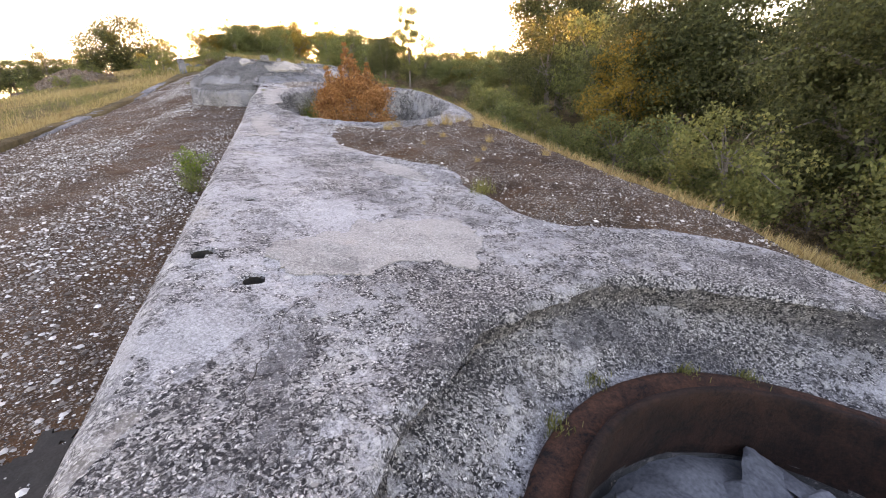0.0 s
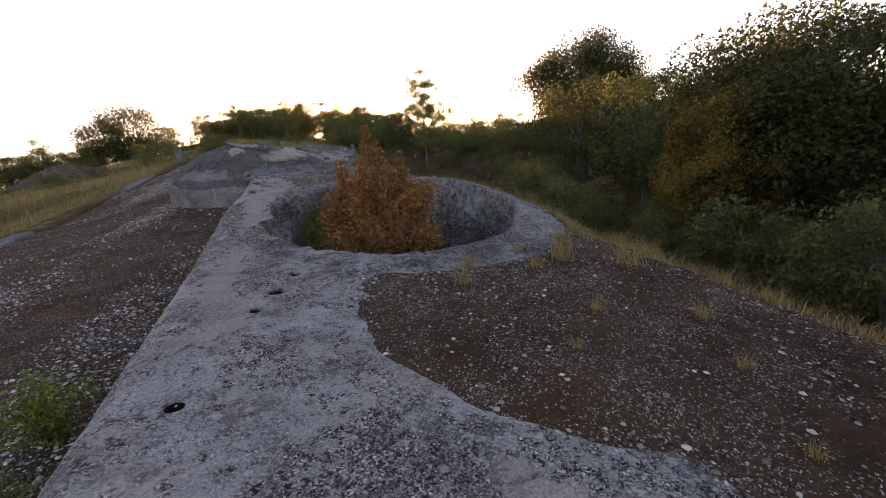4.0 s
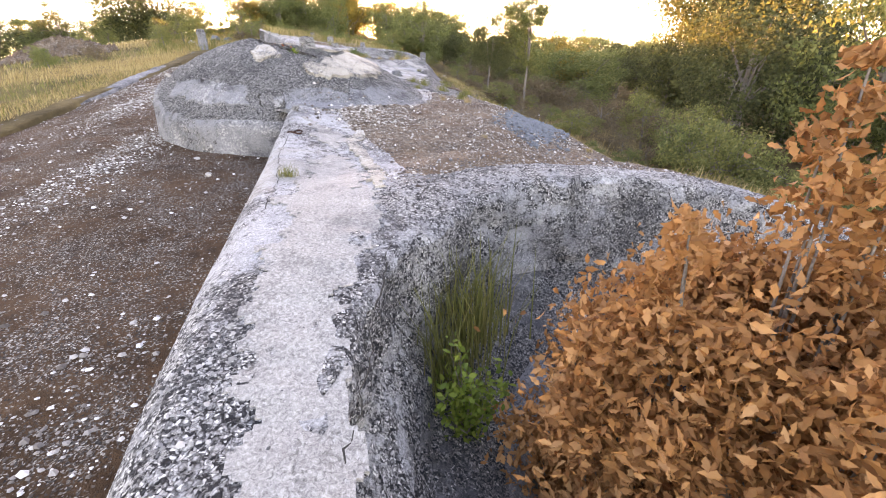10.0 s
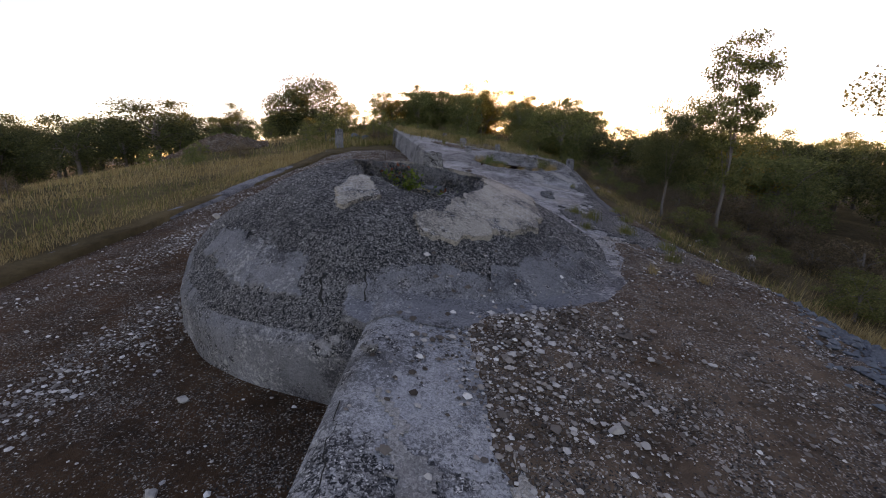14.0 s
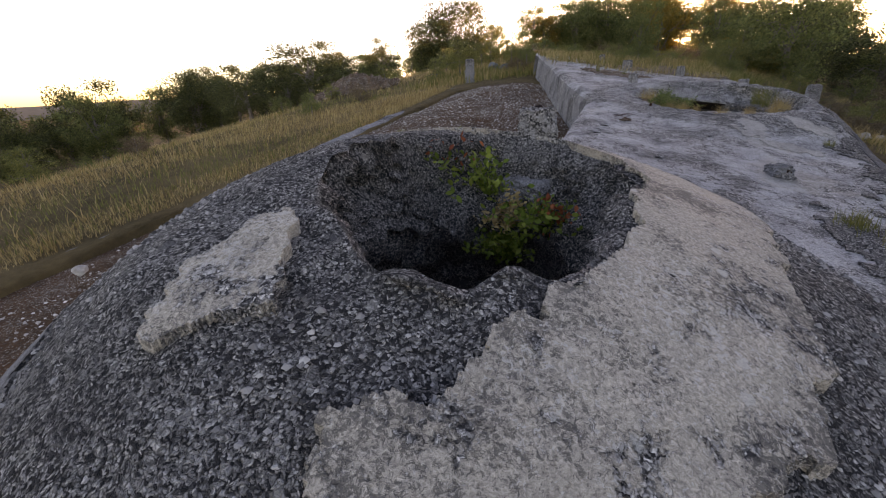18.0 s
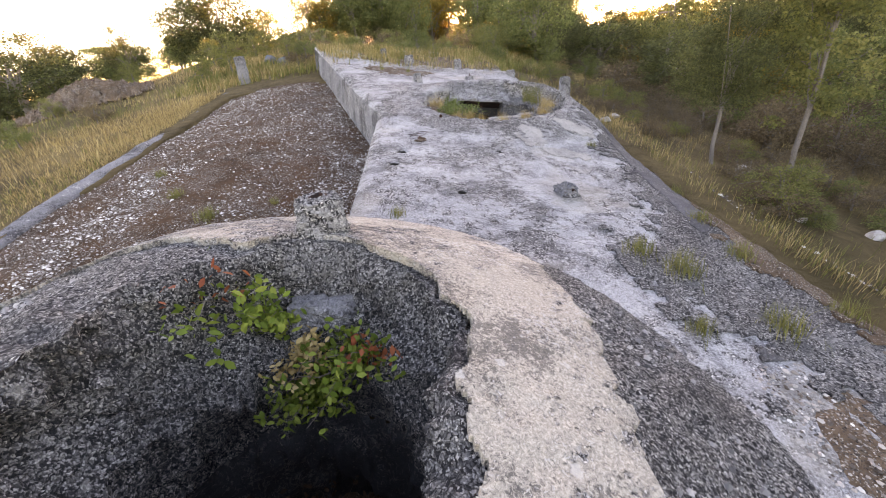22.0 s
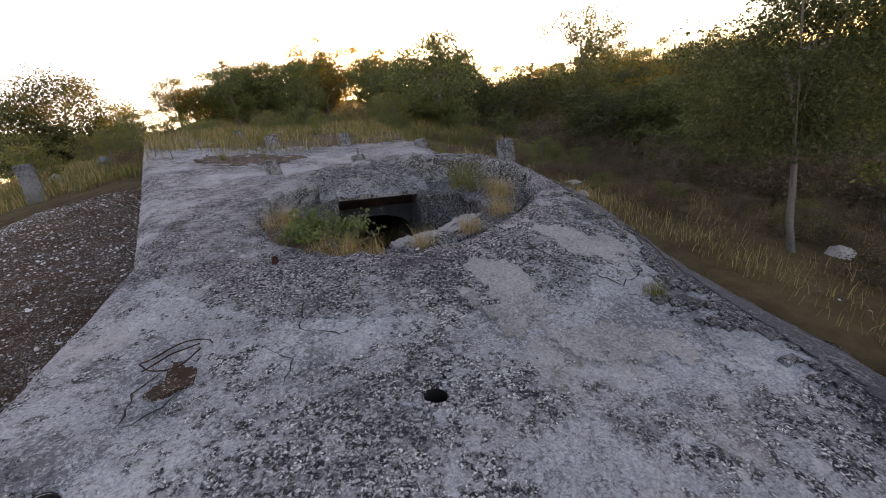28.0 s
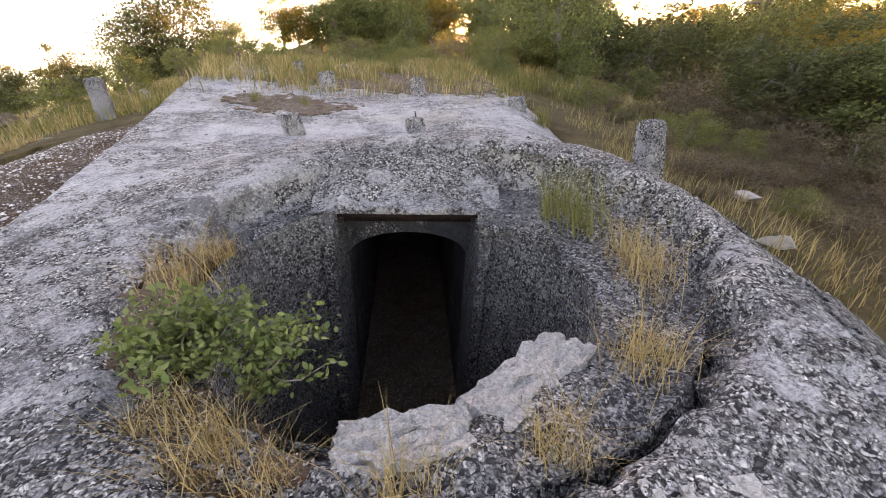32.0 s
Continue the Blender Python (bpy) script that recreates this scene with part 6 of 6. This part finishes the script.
def dead_bush():
    r = np.random.RandomState(91)
    ob = tagged(new("dead_oak_bush"), "dead oak bush with dense rust orange leaves in the pit", "bush")
    pts, paths = [], []
    # heads of leaves fill an egg shaped crown, with a few shoots that stand above it
    heads = []
    for i in range(170):
        t, a = r.uniform(-0.12, 1), r.uniform(0, 6.28)
        wide = 1.05 * math.sqrt(max(0.04, 1 - ((t - 0.4) / 0.66) ** 2))
        q = wide * math.sqrt(r.uniform(0.12, 1))
        heads.append((Vector((q * math.cos(a), q * math.sin(a), -0.95 + 1.75 * t - 0.1 * q)), r.uniform(0.14, 0.27), int(r.uniform(180, 420))))
    for x, y, top in ((-0.05, 0.1, 1.62), (0.1, 0.0, 1.35), (-0.5, 0.2, 1.1), (0.45, -0.2, 1.12), (-0.3, -0.4, 1.05)):
        for k in range(5):
            heads.append((Vector((x + 0.03 * r.normal(), y + 0.03 * r.normal(), top - 0.13 * k)), 0.05 + 0.022 * k, 60 + 25 * k))
    for i, (h, size, count) in enumerate(heads):
        p = r.normal(size=(count, 3))
        p *= size * 0.55
        p[:, 2] *= 0.85
        pts.append(np.array(h) + p)
        if i % 3 == 0 or i >= 170:
            root = Vector((0.25 * h.x, 0.25 * h.y, -2.4))
            paths.append(([root, root.lerp(h, 0.5) + Vector((0.1 * h.x, 0.1 * h.y, 0.1)), h], [0.022, 0.013, 0.004], 5))
    part("branchwork", limbs("stems", paths, M["bark"]), ob)
    part("foliage", leaves("leaves", np.concatenate(pts), 0.058, M["leaf_dead"], r, OAK), ob)
    set_at(ob, 3.0, 9.5, 0.0)


def leafy_plant(name, label, seed, n, height, spread, leaf, per, material, x, y, z, lean=(0, 0), red=0, shape=LEAF, category="plant"):
    r = np.random.RandomState(seed)
    ob = tagged(new(name), label, category)
    paths, stems = shoots(seed, n, height, spread, 0.15, 0.006)
    for pts, _, _ in paths:
        for k, p in enumerate(pts):
            p.x += lean[0] * (k / 5) ** 1.5
            p.y += lean[1] * (k / 5) ** 1.5
    part("branchwork", limbs("stems", paths, M["bark"]), ob)
    groups = [[], []]
    for i, stem in enumerate(stems):
        for k in range(1, 6):
            for j in range(per):
                p = np.array(stem[k - 1].lerp(stem[k], r.uniform())) + r.normal(size=3) * leaf * 0.8
                groups[1 if i < red else 0].append(p)
    part("foliage", leaves("leaves", np.array(groups[0]), leaf, material, r, shape, 0.3), ob)
    if red:
        part("red_foliage", leaves("red_leaves", np.array(groups[1]), leaf, M["leaf_red"], r, shape, 0.3), ob, "leaves turned red")
    set_at(ob, x, y, z)


dead_bush()
leafy_plant("wall_shrub", "yellow green shrub on the pit's inner ledge", 101, 14, 0.75, 0.22, 0.04, 12, M["leaf_fresh"], 1.9, 8.95, -0.7)
leafy_plant("wall_shrub", "green shrub in the pit beside the dead oak", 102, 16, 0.9, 0.25, 0.045, 12, M["leaf_fresh"], 2.0, 10.3, -0.75)
leafy_plant("wall_shrub", "small green plant on the pit's inner ledge", 103, 12, 0.35, 0.2, 0.04, 12, M["leaf_fresh"], 4.95, 8.95, -0.62)
leafy_plant("wall_shrub", "dark green plant in the pit's shade", 104, 16, 0.9, 0.4, 0.05, 14, M["leaf"], 4.4, 11.2, -0.75)
leafy_plant("wall_plant", "green plant with reddening leaves on the shaft wall", 111, 13, 0.34, 0.42, 0.06, 5, M["leaf_fresh"], 0.35, 20.5, 0.28, (0, -0.2), 5)
leafy_plant("wall_plant", "bright green plant on the shaft wall", 112, 10, 0.4, 0.3, 0.065, 6, M["leaf_fresh"], 0.72, 20.42, 0.1, (0, -0.25), 0)
leafy_plant("wall_plant", "bright green plant with red tips on the shaft wall", 113, 18, 0.36, 0.42, 0.055, 8, M["leaf_fresh"], 1.35, 20.15, 0.02, (-0.15, -0.2), 3)
leafy_plant("wall_plant", "green plant hanging on the shaft wall", 114, 14, 0.3, 0.24, 0.055, 10, M["leaf_fresh"], 1.0, 20.2, -0.3, (0, -0.25), 0)
leafy_plant("wall_plant", "half dry plant hanging on the shaft wall", 115, 14, 0.36, 0.2, 0.045, 9, M["straw"], 0.95, 20.3, -0.1, (0, -0.2), 0)
leafy_plant("wall_plant", "small green plant deep in the shaft", 117, 10, 0.3, 0.18, 0.05, 9, M["leaf"], 1.25, 19.7, -1.5, (0, 0), 0)
leafy_plant("dead_brush", "tangle of dead brown brush at the shaft's bottom", 116, 220, 1.15, 0.95, 0.05, 5, M["leaf_brown"], 0.9, 19.4, -1.95, category="brush")
leafy_plant("dead_brush", "dead brown brush on the pit's floor", 118, 120, 0.8, 0.9, 0.05, 4, M["leaf_brown"], 3.6, 27.6, -2.4, category="brush")
leafy_plant("oak_shoot", "young green oak growing on the pit's ledge", 121, 44, 0.42, 0.34, 0.036, 12, M["leaf_shoot"], 2.72, 26.8, 0.0)
leafy_plant("oak_shoot", "young green oak shoot leaning over the shaft", 122, 18, 0.3, 0.26, 0.036, 12, M["leaf_shoot"], 3.02, 26.68, 0.0, (0.15, 0.05))
leafy_plant("wall_shrub", "green shrub growing against the roof's wall", 123, 26, 0.75, 0.35, 0.035, 16, M["leaf_fresh"], -0.35, 6.1, float(apron_height(np.array(-0.35), np.array(6.1))), category="shrub")
leafy_plant("wall_shrub", "small green shrub growing against the roof's wall", 124, 16, 0.45, 0.25, 0.03, 14, M["leaf"], -0.3, 5.3, float(apron_height(np.array(-0.3), np.array(5.3))), category="shrub")

long_dry = tuft("ledge_grass", "dry bending grass tuft on the pit's ledge", 131, 130, 0.26, 0.0025, M["straw"], 0.09, 1.1)
set_at(long_dry, 2.45, 27.3, 0.02)
for x, y, z, s in ((2.78, 26.45, 0.03, 0.7), (2.98, 26.32, 0.05, 0.75), (3.2, 26.2, 0.07, 0.6), (4.86, 27.2, 0.14, 0.9), (4.55, 26.6, 0.15, 0.8), (4.1, 26.26, 0.15, 0.6), (2.5, 27.6, 0.0, 0.7), (4.9, 27.5, 0.14, 0.8)):
    put(long_dry, x, y, z, x * 90, s)
tall_green = tuft("ledge_grass", "tall yellow green grass tuft on the pit's ledge", 132, 120, 0.4, 0.003, M["grass"], 0.08, 0.5)
set_at(tall_green, 4.78, 27.85, 0.1)
put(tall_green, 4.66, 28.1, 0.1, 50, 0.8)
put(tall_green, 2.15, 10.9, -0.62, 50, 1.7)
put(tall_green, 2.35, 11.1, -0.62, 90, 1.8)
put(tall_green, 1.95, 10.6, -0.62, 10, 1.5)
for x, y, s in ((1.9, 35.0, 1.2), (2.8, 35.4, 1.0), (4.4, 34.6, 1.0), (3.2, 36.4, 1.4), (1.0, 36.2, 1.3), (4.8, 36.2, 1.5), (1.2, 32.4, 0.6), (2.0, 32.2, 0.5), (5.3, 33.4, 1.0), (5.7, 32.0, 1.1), (5.9, 30.6, 0.9)):
    put(tall_green, x, y, float(surface(x, y)), x * 70, s * 0.8)
moss = tuft("moss_tuft", "small yellow moss tuft in the pit wall", 133, 90, 0.05, 0.003, M["grass"], 0.04, 0.6)
moss["kind"] = "stuff"
set_at(moss, PIT1[0] - 0.3, PIT1[1] + 1.72, -0.33)
for a in (60, 75, 118, 140, 152):
    put(moss, PIT1[0] + 1.66 * math.cos(radians(a)), PIT1[1] + 1.66 * math.sin(radians(a)), -0.34, a, 1.2)

# dark bitumen stains on the apron and more orange grass on the ledge
APRON = bpy.data.objects["gravel_apron"]
for outline in ([(-0.75, 0.2), (-0.3, 0.45), (-0.2, 0.15), (-0.4, -0.2), (-0.3, -0.75), (-0.7, -0.9), (-0.95, -0.3)], [(-1.3, 0.1), (-1.05, 0.2), (-1.0, -0.1), (-1.2, -0.25)]):
    plate("bitumen_stain", outline, apron_height, 0.012, M["crack"], APRON, "black bitumen stain", 0.03, 0.09, 0.004, 0.03)
for i, (a, q) in enumerate(((205, 1.4), (240, 1.42), (268, 1.45), (290, 1.42), (318, 1.38), (340, 1.36), (170, 1.38), (352, 1.4))):
    x, y = 3.66 + 0.9 * q * math.cos(radians(a)), 27.45 + 0.9 * q * math.sin(radians(a))
    put(long_dry, x, y, 0.06 + 0.08 * math.cos(radians(a + 30)), a * 3, 0.35 + 0.3 * ((i * 7) % 5) / 4)

# low heap of dark rubble on the hillside
r = np.random.RandomState(77)
n = 900
q, a = 2.4 * np.sqrt(r.uniform(0, 1, n)), r.uniform(0, 6.28, n)
p = np.column_stack([-13.0 + q * 1.3 * np.cos(a), 40.0 + q * np.sin(a)])
z = ground_height(p[:, 0], p[:, 1]) + 0.9 * np.exp(-(q / 1.5) ** 2)
V = np.array([(1, 0, 0), (0.3, 0.95, 0.1), (-0.8, 0.6, 0), (-0.8, -0.6, 0.1), (0.3, -0.95, 0), (0.1, 0.1, 1), (-0.05, 0, -0.9)])[None] * r.uniform(0.6, 1.3, (n, 7, 3)) * (0.16 * r.uniform(0.6, 1.8, n))[:, None, None] + np.column_stack([p, z])[:, None, :]
F = np.array([(0, 1, 5), (1, 2, 5), (2, 3, 5), (3, 4, 5), (4, 0, 5), (1, 0, 6), (2, 1, 6), (3, 2, 6), (4, 3, 6), (0, 4, 6)])
me = fast_mesh("rubble_mound", V.reshape(-1, 3), (F[None] + np.arange(n)[:, None, None] * 7).reshape(-1, 3), M["soil"])
tagged(new("rubble_mound", me), "low mound of dark earth and rubble", "mound", kind="stuff")

# broken pieces in the walls of the pits
def ledge_piece(label, w, d, h, seed, x, y, z, turn, material):
    ob = tagged(new("ledge_piece"), label, "concrete block")
    me = block(w, d, h, seed, 0.02, 0.9, 9)
    me.materials.append(M[material])
    part("slab", me, ob)
    return set_at(ob, x, y, z, turn)


ledge_piece("pale broken slab on the pit's ledge", 0.5, 0.24, 0.15, 141, 3.62, 26.34, -0.03, 4, "smooth")
ledge_piece("pale broken slab on the pit's ledge", 0.66, 0.26, 0.15, 142, 4.12, 26.6, -0.03, 40, "smooth")
ledge_piece("pale concrete block in the shaft's wall", 0.46, 0.3, 0.2, 143, 1.06, 20.5, 0.08, -12, "face")
r = np.random.RandomState(151)
for i in range(34):
    a = radians(r.uniform(60, 290))
    t = r.uniform(0.1, 0.95)
    k = rim_radius(np.array(a))
    x = (PIT3[0] + k * math.cos(a)) * (1 - t) + (0.97 + 0.76 * math.cos(a)) * t
    y = (PIT3[1] + k * math.sin(a)) * (1 - t) + (19.3 + 0.95 * math.sin(a)) * t
    z = 0.55 * (1 - t) + (0.2 + 0.18 * math.cos(a) - 0.2 * math.sin(a)) * t - 0.06
    size = r.uniform(0.04, 0.11)
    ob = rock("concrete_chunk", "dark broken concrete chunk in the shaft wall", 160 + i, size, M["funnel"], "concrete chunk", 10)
    ob["group"] = "chunks in the shaft wall"
    set_at(ob, x, y, z, r.uniform(0, 360))


# ---- lay the battery, its ground and all that is fixed to them on the hill ----
for ob in list(scene.objects):
    if ob.parent is None and ob.type in ("MESH", "EMPTY") and ob.name != "backdrop" and ob.matrix_basis == Matrix.Identity(4):
        ob.matrix_basis = TILT
